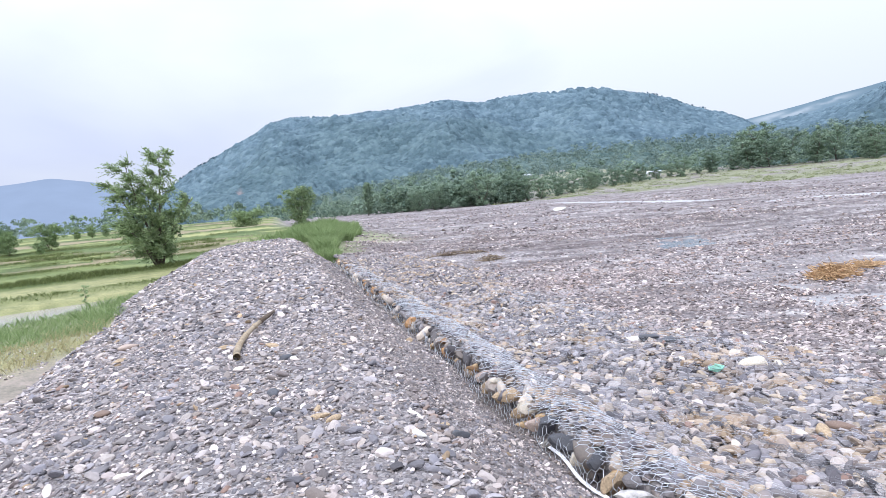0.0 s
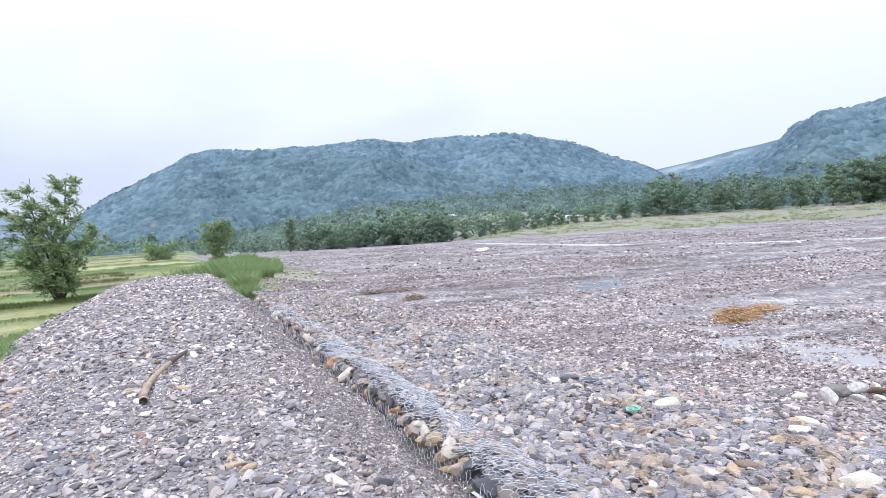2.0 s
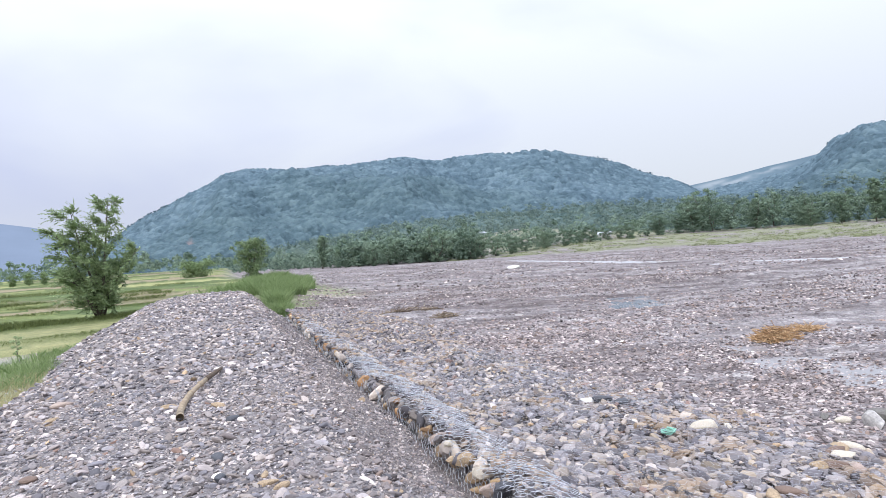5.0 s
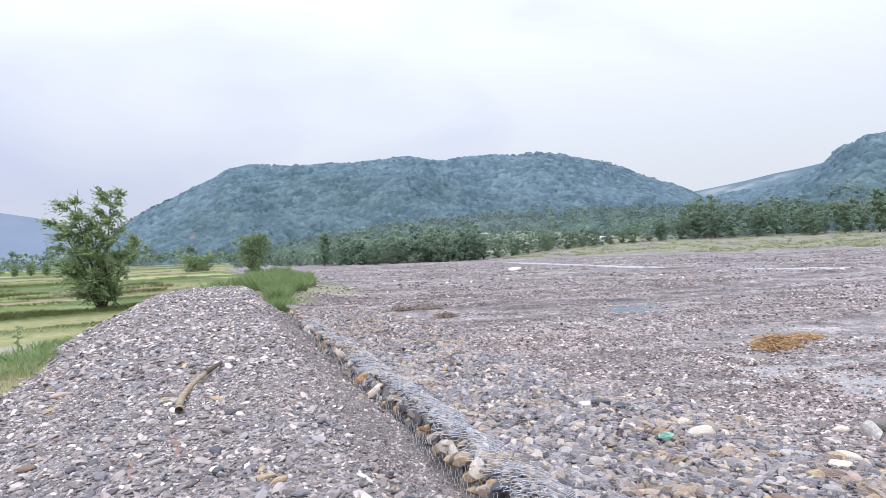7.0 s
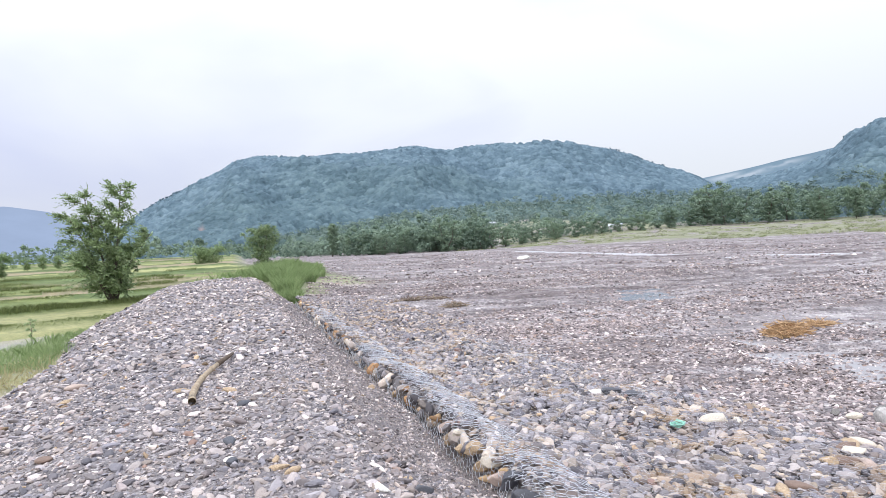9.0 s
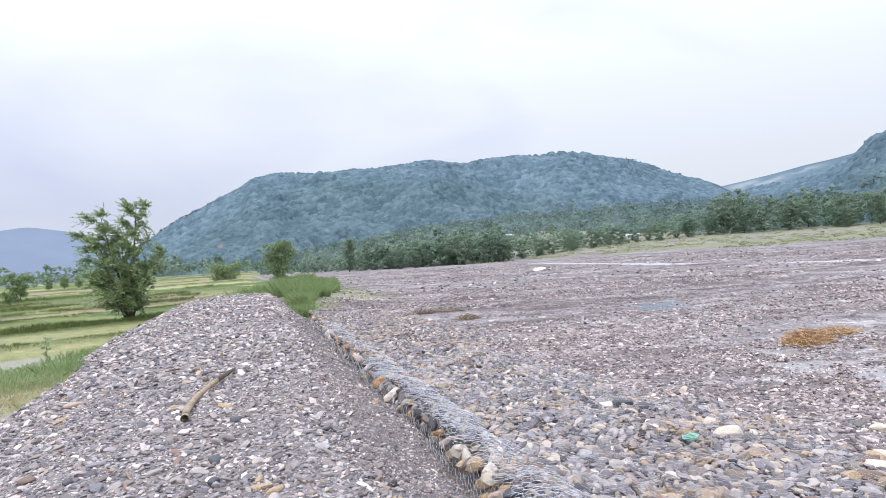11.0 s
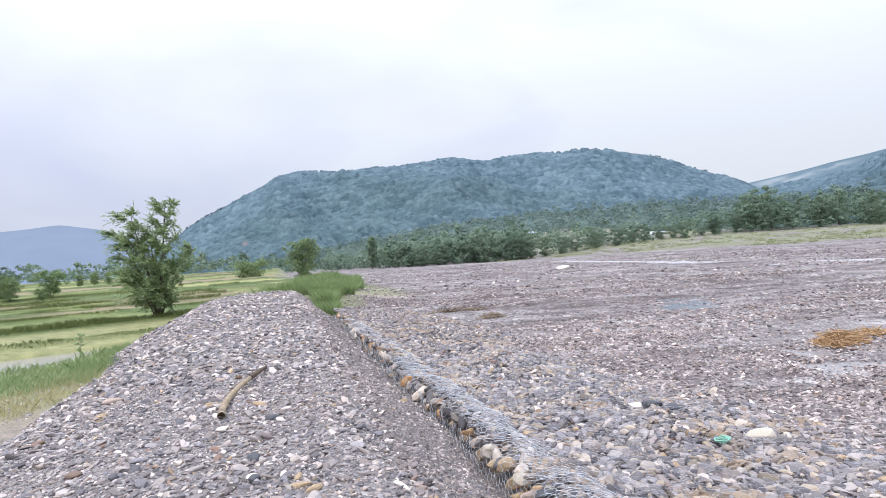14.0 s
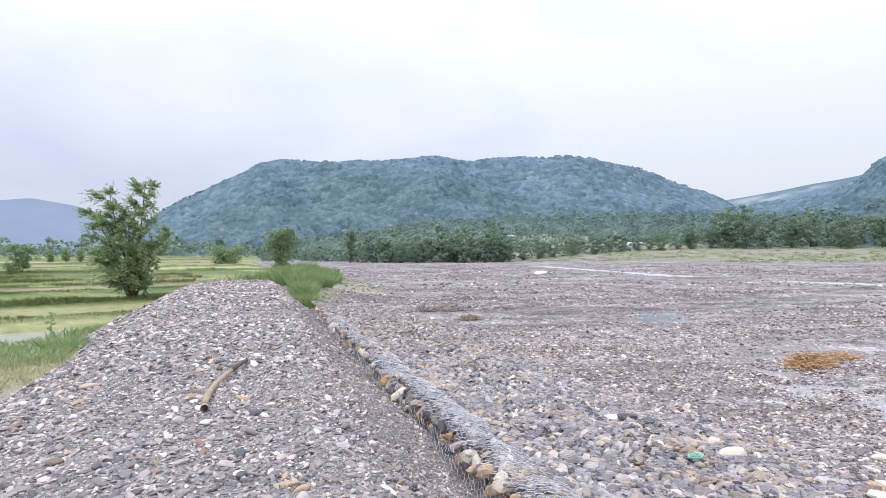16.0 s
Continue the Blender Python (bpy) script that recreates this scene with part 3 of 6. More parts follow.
def grid_faces(rows, cols):
    i = np.arange(rows - 1)[:, None] * cols + np.arange(cols - 1)[None, :]
    return np.stack([i, i + 1, i + cols + 1, i + cols], -1).reshape(-1, 4)


def part(name, me, parent, label=""):
    ob = new(name, me)
    ob.parent = parent
    if label:
        ob["label"] = label
    return ob


def bm_mesh(name, bm, mat, smooth=False):
    me = bpy.data.meshes.new(name)
    bm.to_mesh(me)
    bm.free()
    me.materials.append(mat)
    me.polygons.foreach_set("use_smooth", [smooth] * len(me.polygons))
    return me


def tube(bm, pts, radii, sides=6):
    """A tapered tube along pts, closed at both ends."""
    rings = []
    for k, p in enumerate(pts):
        a, b = pts[max(k - 1, 0)], pts[min(k + 1, len(pts) - 1)]
        d = (Vector(b) - Vector(a)).normalized()
        side = d.orthogonal().normalized()
        if rings:
            side = (last - d * last.dot(d)).normalized()
        last = side
        up = d.cross(side)
        rings.append([bm.verts.new(Vector(p) + radii[k] * (math.cos(t) * side + math.sin(t) * up)) for t in (2 * math.pi * s / sides for s in range(sides))])
    for a, b in zip(rings, rings[1:]):
        for s in range(sides):
            bm.faces.new((a[s], a[(s + 1) % sides], b[(s + 1) % sides], b[s]))
    bm.faces.new(rings[0][::-1])
    bm.faces.new(rings[-1])


def stone_shapes(count, level, seed, flat=(0.28, 0.55), cuts=8):
    """Unit stones: a worn, flattened lump with a few broken faces."""
    rng = np.random.default_rng(seed)
    shapes = []
    for _ in range(count):
        bm = bmesh.new()
        bmesh.ops.create_icosphere(bm, subdivisions=level, radius=1.0)
        v = np.array([q.co[:] for q in bm.verts])
        f = np.array([[q.index for q in p.verts] for p in bm.faces])
        bm.free()
        v = v * (1 + 0.10 * rng.standard_normal((len(v), 1)) * (1.0, 0.85, 0.35)[level - 1])
        for _ in range(rng.integers(2, cuts + 1)):
            d = rng.standard_normal(3)
            d /= np.linalg.norm(d)
            over = v @ d - rng.uniform(0.42, 0.78)
            v = v - np.maximum(over, 0)[:, None] * d * 0.92
        v = v * np.array([1.2, rng.uniform(0.5, 0.85), rng.uniform(*flat)])
        shapes.append((v * 0.5, f))
    return shapes


SHAPES = stone_shapes(14, 2, 3)
CHIPS = stone_shapes(10, 1, 4)
_o = np.array([(1, 0, 0), (0, 1, 0), (-1, 0, 0), (0, -1, 0), (0, 0, 1), (0, 0, -1)], float)
_f = np.array([(0, 1, 4), (1, 2, 4), (2, 3, 4), (3, 0, 4), (1, 0, 5), (2, 1, 5), (3, 2, 5), (0, 3, 5)])
CRUMBS = [(_o * 0.5 * np.array([1.1, 0.8, 0.55]) * (1 + 0.25 * np.random.default_rng(90 + k).standard_normal((6, 1))), _f) for k in range(8)]


def turns(rng, n, tilt, lean=0.0):
    """n rotation matrices: any heading, tilted by about so many radians; lean: all dip one way."""
    a = rng.uniform(0, 2 * math.pi, n)
    b, c = rng.normal(lean, tilt, n), rng.normal(0, tilt, n)
    z = np.zeros(n)
    o = np.ones(n)
    rz = np.stack([np.cos(a), -np.sin(a), z, np.sin(a), np.cos(a), z, z, z, o], -1).reshape(n, 3, 3)
    rx = np.stack([o, z, z, z, np.cos(b), -np.sin(b), z, np.sin(b), np.cos(b)], -1).reshape(n, 3, 3)
    ry = np.stack([np.cos(c), z, np.sin(c), z, o, z, -np.sin(c), z, np.cos(c)], -1).reshape(n, 3, 3)
    return ry @ rx @ rz


def many_stones(name, pos, size, shapes, mat, rng, tilt=0.25, smooth=True, lean=0.0):
    """Stones by the thousand as one mesh."""
    rot = turns(rng, len(pos), tilt, lean)
    pick = rng.integers(0, len(shapes), len(pos))
    vs, fs, base = [], [], 0
    for k, (v, f) in enumerate(shapes):
        sel = np.where(pick == k)[0]
        if not len(sel):
            continue
        w = np.einsum("nij,vj->nvi", rot[sel], v) * size[sel][:, None, None] + pos[sel][:, None, :]
        vs.append(w.reshape(-1, 3))
        fs.append((f[None] + (np.arange(len(sel)) * len(v))[:, None, None]).reshape(-1, 3) + base)
        base += len(sel) * len(v)
    return np_mesh(name, np.concatenate(vs), np.concatenate(fs), mat, smooth)


def single_stones(name, pos, size, meshes, parent, rng, tilt=0.25, lean=0.0):
    rot = turns(rng, len(pos), tilt, lean)
    for k in range(len(pos)):
        ob = new(name, meshes[rng.integers(len(meshes))])
        ob.parent = parent
        m = Matrix(rot[k].tolist()).to_4x4()
        ob.matrix_basis = Matrix.Translation(pos[k].tolist()) @ m @ Matrix.Diagonal((size[k], size[k], size[k], 1))


def shape_meshes(name, shapes, mat):
    return [np_mesh(name, v, f, mat, k % 4 == 0) for k, (v, f) in enumerate(shapes)]


# ---- ground ----
def build_ground():
    az = np.concatenate([np.arange(-180, -62, 4.0), np.arange(-62, 62, 0.42), np.arange(62, 180.1, 4.0)])
    r = np.concatenate([[0.0], 1.0 * 1.014 ** np.arange(0, 592)])
    A, Rr = np.meshgrid(np.radians(az), r)
    x, y = Rr * np.sin(A), Rr * np.cos(A)
    z = ground_height(x, y)
    me = np_mesh("ground", np.stack([x, y, z], -1).reshape(-1, 3), grid_faces(len(r), len(az))[:, ::-1], M_GROUND)
    u, v = to_uv(x, y)
    _, side, p = bed_height(x, y)
    q = field_q(x, y)
    bund, plot = np.zeros_like(x), np.zeros_like(x)
    for edge, _ in FIELD_EDGES[1:]:
        bund = np.maximum(bund, np.exp(-((q - edge + 0.15) / ((1.0 + 0.004 * q) * (1 + 0.5 * vnoise(x * 0.2, y * 0.2, 63)))) ** 2) * np.clip(0.85 + 0.8 * vnoise(x * 0.12, y * 0.12, 64), 0, 1))
    along = 0.74 * x + 0.67 * y
    row = np.searchsorted(np.array([e for e, _ in FIELD_EDGES]), q.ravel()).reshape(q.shape)
    cell = np.floor((along + 9 * row + 2 * vnoise(q * 0.1, along * 0.1, 62)) / 19)
    plot = hash2(row.astype(np.int64), cell.astype(np.int64), 5)
    plot = np.where(row < 2, 0.95, plot)
    cross = np.abs(np.mod((along + 9 * row + 2 * vnoise(q * 0.1, along * 0.1, 62)) / 19, 1.0) - 0.5) * 19
    bund = np.clip(np.maximum(bund, 0.9 * np.exp(-((9.5 - cross) / 0.6) ** 2) * (row > 1)), 0, 1)
    edge_p = 11.4 + 0.5 * vnoise(v * 0.3, 0 * v, 71)
    track = (1 - ss(edge_p - 0.6, edge_p + 1.6, p)) * (v < HEAP_END)
    az_v = np.degrees(np.arctan2(x, y))
    bank = ss(185, 205, np.hypot(x, y)) * ss(2, 8, az_v)
    grass = bank * (0.58 + 0.12 * vnoise(x * 0.02, y * 0.06, 68))
    grass = grass + side * (1 - ss(17.0, 18.0, p)) * ss(edge_p + 0.6, edge_p + 2.4, p) * (v < 60) * 0.9
    mound = np.exp(-(((u - 1.8 - 0.08 * (v - 37)) / 3.4) ** 2)) * ss(29, 36, v) * (1 - ss(60, 74, v))
    grass = np.maximum(grass, mound)
    for key, val in (("field", side), ("bund", bund), ("grass", grass), ("track", track * side), ("plot", plot)):
        me.attributes.new(key, "FLOAT", "POINT").data.foreach_set("value", np.clip(val, 0, 1).astype(np.float32).ravel())
    return tagged(new("ground", me), "stony river bed, green paddies and grassy far bank of a wide valley", "ground", kind="structure")


ground = build_ground()


def water_sheet(name, cx, cy, rx, ry, turn, z, label):
    n = 48
    a = np.linspace(0, 2 * math.pi, n, endpoint=False)
    bm = bmesh.new()
    k = 1 + 0.16 * vnoise(np.cos(a) * 2.2 + cx, np.sin(a) * 2.2 + cy, 81)
    px, py = rx * k * np.cos(a), ry * k * np.sin(a)
    t = radians(turn)
    ring = [bm.verts.new((cx + p * math.cos(t) - q * math.sin(t), cy + p * math.sin(t) + q * math.cos(t), z)) for p, q in zip(px, py)]
    bm.faces.new(ring)
    return tagged(new(name, bm_mesh(name, bm, M_PADDY)), label, "water", kind="structure")


def channel_water(name, k, width, z, label):
    """A strip of still water lying in one of the channels."""
    pts = [Vector((*p, 0)) for p in CHANNELS[k]]
    bm = bmesh.new()
    pairs = []
    for j, p in enumerate(pts):
        d = (pts[min(j + 1, len(pts) - 1)] - pts[max(j - 1, 0)]).normalized()
        n = Vector((-d.y, d.x, 0)) * width
        ends = d * width * (1.0 if j == len(pts) - 1 else -1.0 if j == 0 else 0.0)
        pairs.append((bm.verts.new((p + n + ends) + Vector((0, 0, z))), bm.verts.new((p - n + ends) + Vector((0, 0, z)))))
    for a, b in zip(pairs, pairs[1:]):
        bm.faces.new((a[0], a[1], b[1], b[0]))
    return tagged(new(name, bm_mesh(name, bm, M_STREAM if k > 1 else M_WATER)), label, "water", kind="structure")


channel_water("water_puddle", 0, 1.3, -0.096, "shallow grey puddle among river gravel")
channel_water("water_pool", 1, 1.2, -0.098, "thin pool of water on the river bed")
channel_water("water_stream", 2, 4.0, -0.075, "narrow pale stream across the river bed")
channel_water("water_channel", 3, 4.5, -0.075, "shallow pale stream across the river bed")
water_sheet("water_paddy", -19.0, 19.0, 8.5, 17.0, -20, -0.29, "flooded paddy with still silty water")


# ---- the gravel embankment ----
def build_heap():
    us, vs = np.arange(-6.4, 2.33, 0.085), np.arange(-9, 42, 0.11)
    U, V = np.meshgrid(us, vs)
    z = heap_height(U, V)
    x, y = to_xy(U, V)
    z = np.maximum(z, ground_height(x, y) - 0.12)
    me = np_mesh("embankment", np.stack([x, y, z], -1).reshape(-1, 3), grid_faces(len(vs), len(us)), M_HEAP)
    # darker gravel on the gabion-side slope, with a noisy edge
    slope_dark = ss(0.95, 1.25, U + 0.25 * vnoise(V * 0.7, U * 1.5, 36)) * (0.75 + 0.25 * vnoise(U * 2, V * 0.8, 37))
    me.attributes.new("slope_dark", "FLOAT", "POINT").data.foreach_set("value", np.clip(slope_dark, 0, 1).astype(np.float32).ravel())
    return tagged(new("embankment", me), "long heaped embankment of grey river gravel and pebbles", "embankment", kind="structure")


heap = build_heap()


def heap_points(rng, n, u0, u1, v0, v1):
    u, v = rng.uniform(u0, u1, n), rng.uniform(v0, v1, n)
    x, y = to_xy(u, v)
    z = heap_height(u, v)
    keep = z > ground_height(x, y) - 0.02
    return np.stack([x, y, z], -1)[keep], u[keep], v[keep]


rng = np.random.default_rng(11)


def heap_stones():
    parts_m = shape_meshes("stone", SHAPES, M_HEAP_STONE)
    # the largest near ones, each on its own
    p, u, v = heap_points(rng, 300, -3.2, 2.0, 2.6, 11)
    s = rng.uniform(0.07, 0.14, len(p)) * (1 - 0.35 * (u > 1.1))
    p[:, 2] += s * 0.10
    single_stones("stone", p, s, parts_m, heap, rng, 0.3)
    def layer(name, rows, shapes, mat):
        sets = []
        for n, v0, v1, lo, hi, power, u0 in rows:
            p, u, v = heap_points(rng, n, u0, 2.2, v0, v1)
            s = lo + (hi - lo) * rng.random(len(p)) ** power
            s = s * (1 - 0.4 * (u > 1.1))
            p[:, 2] += s * 0.12
            keep = (u < 1.05) | (s < 0.045) | (rng.random(len(p)) < 0.6)
            p, s = p[keep], s[keep]
            sets.append((p, s))
        me = many_stones(name, np.concatenate([a for a, _ in sets]), np.concatenate([b for _, b in sets]), shapes, mat, rng, 0.30, False, 0.08)
        tagged(part(name, me, heap), kind="stuff")
    layer("stones", ((2600, 1.2, 8, 0.05, 0.125, 2.0, -6.2),), SHAPES, M_HEAP_STONE)
    layer("small_stones", ((9500, 1.2, 9.5, 0.028, 0.07, 1.5, -6.2), (800, 8, 9.5, 0.05, 0.125, 2.0, -6.2), (6500, 9.5, 17, 0.05, 0.16, 1.7, -6.2)), CHIPS, M_HEAP_STONE)
    layer("pebbles", ((36000, 1.2, 11, 0.018, 0.05, 1.3, -5.0), (2500, 16, 21, 0.06, 0.16, 1.7, -6.2), (7500, 20, 41, 0.09, 0.22, 1.6, -6.2), (4000, -8, 1.5, 0.05, 0.15, 1.6, -6.2)), CRUMBS, M_HEAP_STONE)
    layer("slope_stones", ((4500, 1.2, 16, 0.04, 0.11, 1.6, 0.95), (5000, 16, 38, 0.07, 0.16, 1.6, 0.95)), CHIPS, M_SLOPE_STONE)
    layer("slope_grit", ((16000, 1.2, 16, 0.018, 0.045, 1.3, 0.92),), CRUMBS, M_SLOPE_STONE)


# ---- the wire-mesh stone mattress ----
def build_mattress():
    us, vs = np.arange(2.24, 7.2, 0.12), np.arange(-6, 29, 0.14)
    U, V = np.meshgrid(us, vs)
    z = gabion_height(U, V) - 0.05
    x, y = to_xy(U, V)
    fade = np.minimum(1 - ss(6.2, 7.1, U), 1 - ss(26.5, 28.5, V))
    z = z * fade + (ground_height(x, y) - 0.1) * (1 - fade)
    z[:, 0] = -0.1
    me = np_mesh("gabion_mattress", np.stack([x, y, z], -1).reshape(-1, 3), grid_faces(len(vs), len(us)), M_MATTRESS)
    return tagged(new("gabion_mattress", me), "low gabion mattress of river cobbles under galvanised wire mesh", "gabion")


mattress = build_mattress()

M_WIRE, _n, _l, _b = node_mat("galvanised_wire")
_b.inputs["Base Color"].default_value = (0.62, 0.65, 0.70, 1)
_b.inputs["Metallic"].default_value = 0.55
_b.inputs["Roughness"].default_value = 0.42
M_WIRE_DULL, _n, _l, _b = node_mat("weathered_wire")
_b.inputs["Base Color"].default_value = (0.15, 0.155, 0.17, 1)
_b.inputs["Metallic"].default_value = 0.3
_b.inputs["Roughness"].default_value = 0.6


def rods(a, b, radius, sides=3):
    """Thin straight wires from a to b."""
    d = b - a
    d = d / np.maximum(np.linalg.norm(d, axis=1, keepdims=True), 1e-9)
    ref = np.where(np.abs(d[:, 2:]) > 0.9, np.array([[1.0, 0, 0]]), np.array([[0, 0, 1.0]]))
    s = np.cross(d, ref)
    s /= np.linalg.norm(s, axis=1, keepdims=True)
    t = np.cross(d, s)
    ring = [radius * (math.cos(q) * s + math.sin(q) * t) for q in (2 * math.pi * k / sides for k in range(sides))]
    v = np.stack([a + o for o in ring] + [b + o for o in ring], 1)
    f = np.array([[k, (k + 1) % sides, sides + (k + 1) % sides, sides + k] for k in range(sides)])
    return v.reshape(-1, 3), (f[None] + (np.arange(len(a)) * 2 * sides)[:, None, None]).reshape(-1, 4)


def hex_edges(u0, u1, v0, v1, w, h):
    """Edges of a hexagonal netting, long twists along v."""
    out = []
    nu, nv = int((u1 - u0) / w), int((v1 - v0) / (h * 1.5))
    for j in range(nv):
        for i in range(nu):
            cu, cv = u0 + (i + 0.5 * (j % 2)) * w, v0 + j * h * 1.5
            out.append((cu, cv + h, cu, cv + 2 * h))
            out.append((cu, cv + h, cu - w / 2, cv + h / 2))
            out.append((cu, cv + h, cu + w / 2, cv + h / 2))
    return np.array(out)


def netting(name, u0, u1, v0, v1, w, h, radius, lift, seed, slack, mat=M_WIRE):
    e = hex_edges(u0, u1, v0, v1, w, h)

    def place(u, v):
        du = u + slack * fbm(u * 1.3, v * 1.3, 2, seed)
        dv = v + slack * fbm(u * 1.3 + 40, v * 1.3, 2, seed + 3)
        x, y = to_xy(du, dv)
        z = gabion_height(du, dv) + lift + 0.035 * fbm(u * 3.1, v * 3.1, 2, seed + 7)
        return np.stack([x, y, z], -1)
    v, f = rods(place(e[:, 0], e[:, 1]), place(e[:, 2], e[:, 3]), radius)
    return np_mesh(name, v, f, mat)


FACE_SHAPES = stone_shapes(14, 2, 8, (0.5, 0.85), 12)
FACE_STONES = ((7.02, 0.36, 0.22, M_PINK), (6.76, 0.30, 0.26, M_ORANGE), (6.52, 0.42, 0.22, M_CREAM), (6.30, 0.30, 0.24, M_ORANGE), (6.05, 0.40, 0.25, M_ORANGE), (5.86, 0.27, 0.28, M_ORANGE), (5.62, 0.38, 0.24, M_CREAM), (5.42, 0.28, 0.24, M_PINK),
               (5.22, 0.33, 0.26, M_BLACK), (5.02, 0.45, 0.22, M_BLACK), (4.98, 0.25, 0.22, M_DARKROCK), (4.80, 0.32, 0.27, M_BLACK), (4.48, 0.32, 0.30, M_CREAM), (4.22, 0.40, 0.20, M_BLACK), (3.95, 0.32, 0.28, M_ORANGE), (3.62, 0.36, 0.32, M_GREY))


def mattress_things():
    ms = shape_meshes("cobble", SHAPES, M_COBBLE)
    n = 300
    u, v = rng.uniform(2.9, 6.3, n), rng.uniform(2.4, 8.5, n)
    s = rng.uniform(0.14, 0.235, n)
    x, y = to_xy(u, v)
    p = np.stack([x, y, gabion_height(u, v) + s * 0.01], -1)
    single_stones("cobble", p, s, ms, mattress, rng, 0.3, 0.12)
    for name, shapes, rows in (("cobbles", SHAPES, ((2600, 2.4, 6.2, 0.09, 0.20),)), ("small_cobbles", CHIPS, ((3600, 5.8, 11, 0.10, 0.21), (4000, 10, 17, 0.11, 0.22), (2200, 1.5, 6, 0.09, 0.16))), ("far_cobbles", CRUMBS, ((6000, 16, 29, 0.12, 0.23), (2200, -6, 2.4, 0.10, 0.20), (6500, 1.5, 12, 0.05, 0.10)))):
        u, v, s = [], [], []
        for k, v0, v1, lo, hi in rows:
            u.append(rng.uniform(2.35, 6.9, k))
            v.append(rng.uniform(v0, v1, k))
            s.append(lo + (hi - lo) * rng.random(k) ** 1.3)
        u, v, s = np.concatenate(u), np.concatenate(v), np.concatenate(s)
        x, y = to_xy(u, v)
        p = np.stack([x, y, gabion_height(u, v) - 0.035 + 0.05 * rng.random(len(u))], -1)
        tagged(part(name, many_stones(name, p, s, shapes, M_COBBLE, rng, 0.38, False, 0.12), mattress), kind="stuff")
    # netting: one sheet over all, and folded layers along the inner edge
    tagged(part("wire_mesh", netting("wire_mesh", 2.9, 6.4, -5.5, 15, 0.10, 0.06, 0.0009, 0.06, 5, 0.04), mattress, "galvanised hexagonal wire mesh"), kind="stuff")
    for k in range(2):
        me = netting("wire_mesh", 2.20, 2.86 - 0.12 * k, -5.5, 13.0, 0.10, 0.06, 0.0026, 0.055 + 0.03 * k, 15 + 9 * k, 0.12)
        tagged(part("wire_mesh", me, mattress, "doubled galvanised wire mesh"), kind="stuff")
    tagged(part("wire_mesh", netting("wire_mesh", 2.20, 2.86, 13.0, 23.0, 0.10, 0.06, 0.0019, 0.055, 15, 0.12), mattress, "galvanised wire mesh"), kind="stuff")
    # a laced seam between two panels, and the folded outer edge
    tagged(part("mesh_seam", netting("mesh_seam", 3.86, 4.02, -5.5, 7.2, 0.035, 0.03, 0.002, 0.075, 41, 0.03, M_WIRE_DULL), mattress, "dull laced seam of the wire mesh"), kind="stuff")
    for k in range(2):
        me = netting("wire_mesh", 5.75, 6.35 - 0.1 * k, -5.5, 4.15, 0.10, 0.06, 0.002, 0.07 + 0.03 * k, 51 + 9 * k, 0.12)
        tagged(part("wire_mesh", me, mattress, "folded galvanised wire mesh at the outer edge"), kind="stuff")
    # the upright inner face: packed stones behind wire
    gm = shape_meshes("face_stone", FACE_SHAPES, M_GABION_STONE)
    for v, h, size, mat in FACE_STONES:
        x, y = to_xy(GAB_U - 0.02, v)
        ob = new("face_stone", np_mesh("face_stone", *FACE_SHAPES[int(v * 10) % len(FACE_SHAPES)], mat, False))
        ob.parent = mattress
        ob.matrix_basis = pose(x, y, h, 60 + 25 * math.sin(9 * v), 20 * math.sin(7 * v), 16 + 30 * math.sin(5 * v)) @ Matrix.Diagonal((size, size, size, 1))
    taken = [(v, size) for v, h, size, mat in FACE_STONES]
    vv = -5.5
    while vv < 27:
        if any(abs(vv - v) < 0.34 * size for v, size in taken):
            vv += 0.05
            continue
        size = rng.uniform(0.10, 0.30)
        h = 0.46 - size * rng.uniform(0.25, 0.55)
        while h > 0.1:
            x, y = to_xy(GAB_U + rng.uniform(-0.05, 0.10), vv + rng.uniform(-0.06, 0.06))
            ob = new("face_stone", gm[rng.integers(len(gm))])
            ob.parent = mattress
            ob.matrix_basis = pose(x, y, h, rng.uniform(-70, 70), rng.uniform(-70, 70), rng.uniform(0, 360)) @ Matrix.Diagonal((size, size, size, 1))
            h -= size * rng.uniform(0.55, 0.9)
            size = rng.uniform(0.09, 0.22)
        vv += rng.uniform(0.10, 0.24)
    e = hex_edges(0.02, 0.46, -5.5, 27, 0.09, 0.055)

    def face(h, v):
        x, y = to_xy(GAB_U - 0.08 - 0.06 * (0.5 - h) * (1 + vnoise(v * 1.1, 0 * v, 93)) + 0.05 * fbm(h * 6, v * 2.2, 2, 91), v + 0.02 * fbm(h * 5, v * 3, 2, 92))
        return np.stack([x, y, h + 0.06 + 0 * v], -1)
    v, f = rods(face(e[:, 0], e[:, 1]), face(e[:, 2], e[:, 3]), 0.003)
    tagged(part("face_mesh", np_mesh("face_mesh", v, f, M_WIRE), mattress, "galvanised wire netting"), kind="stuff")


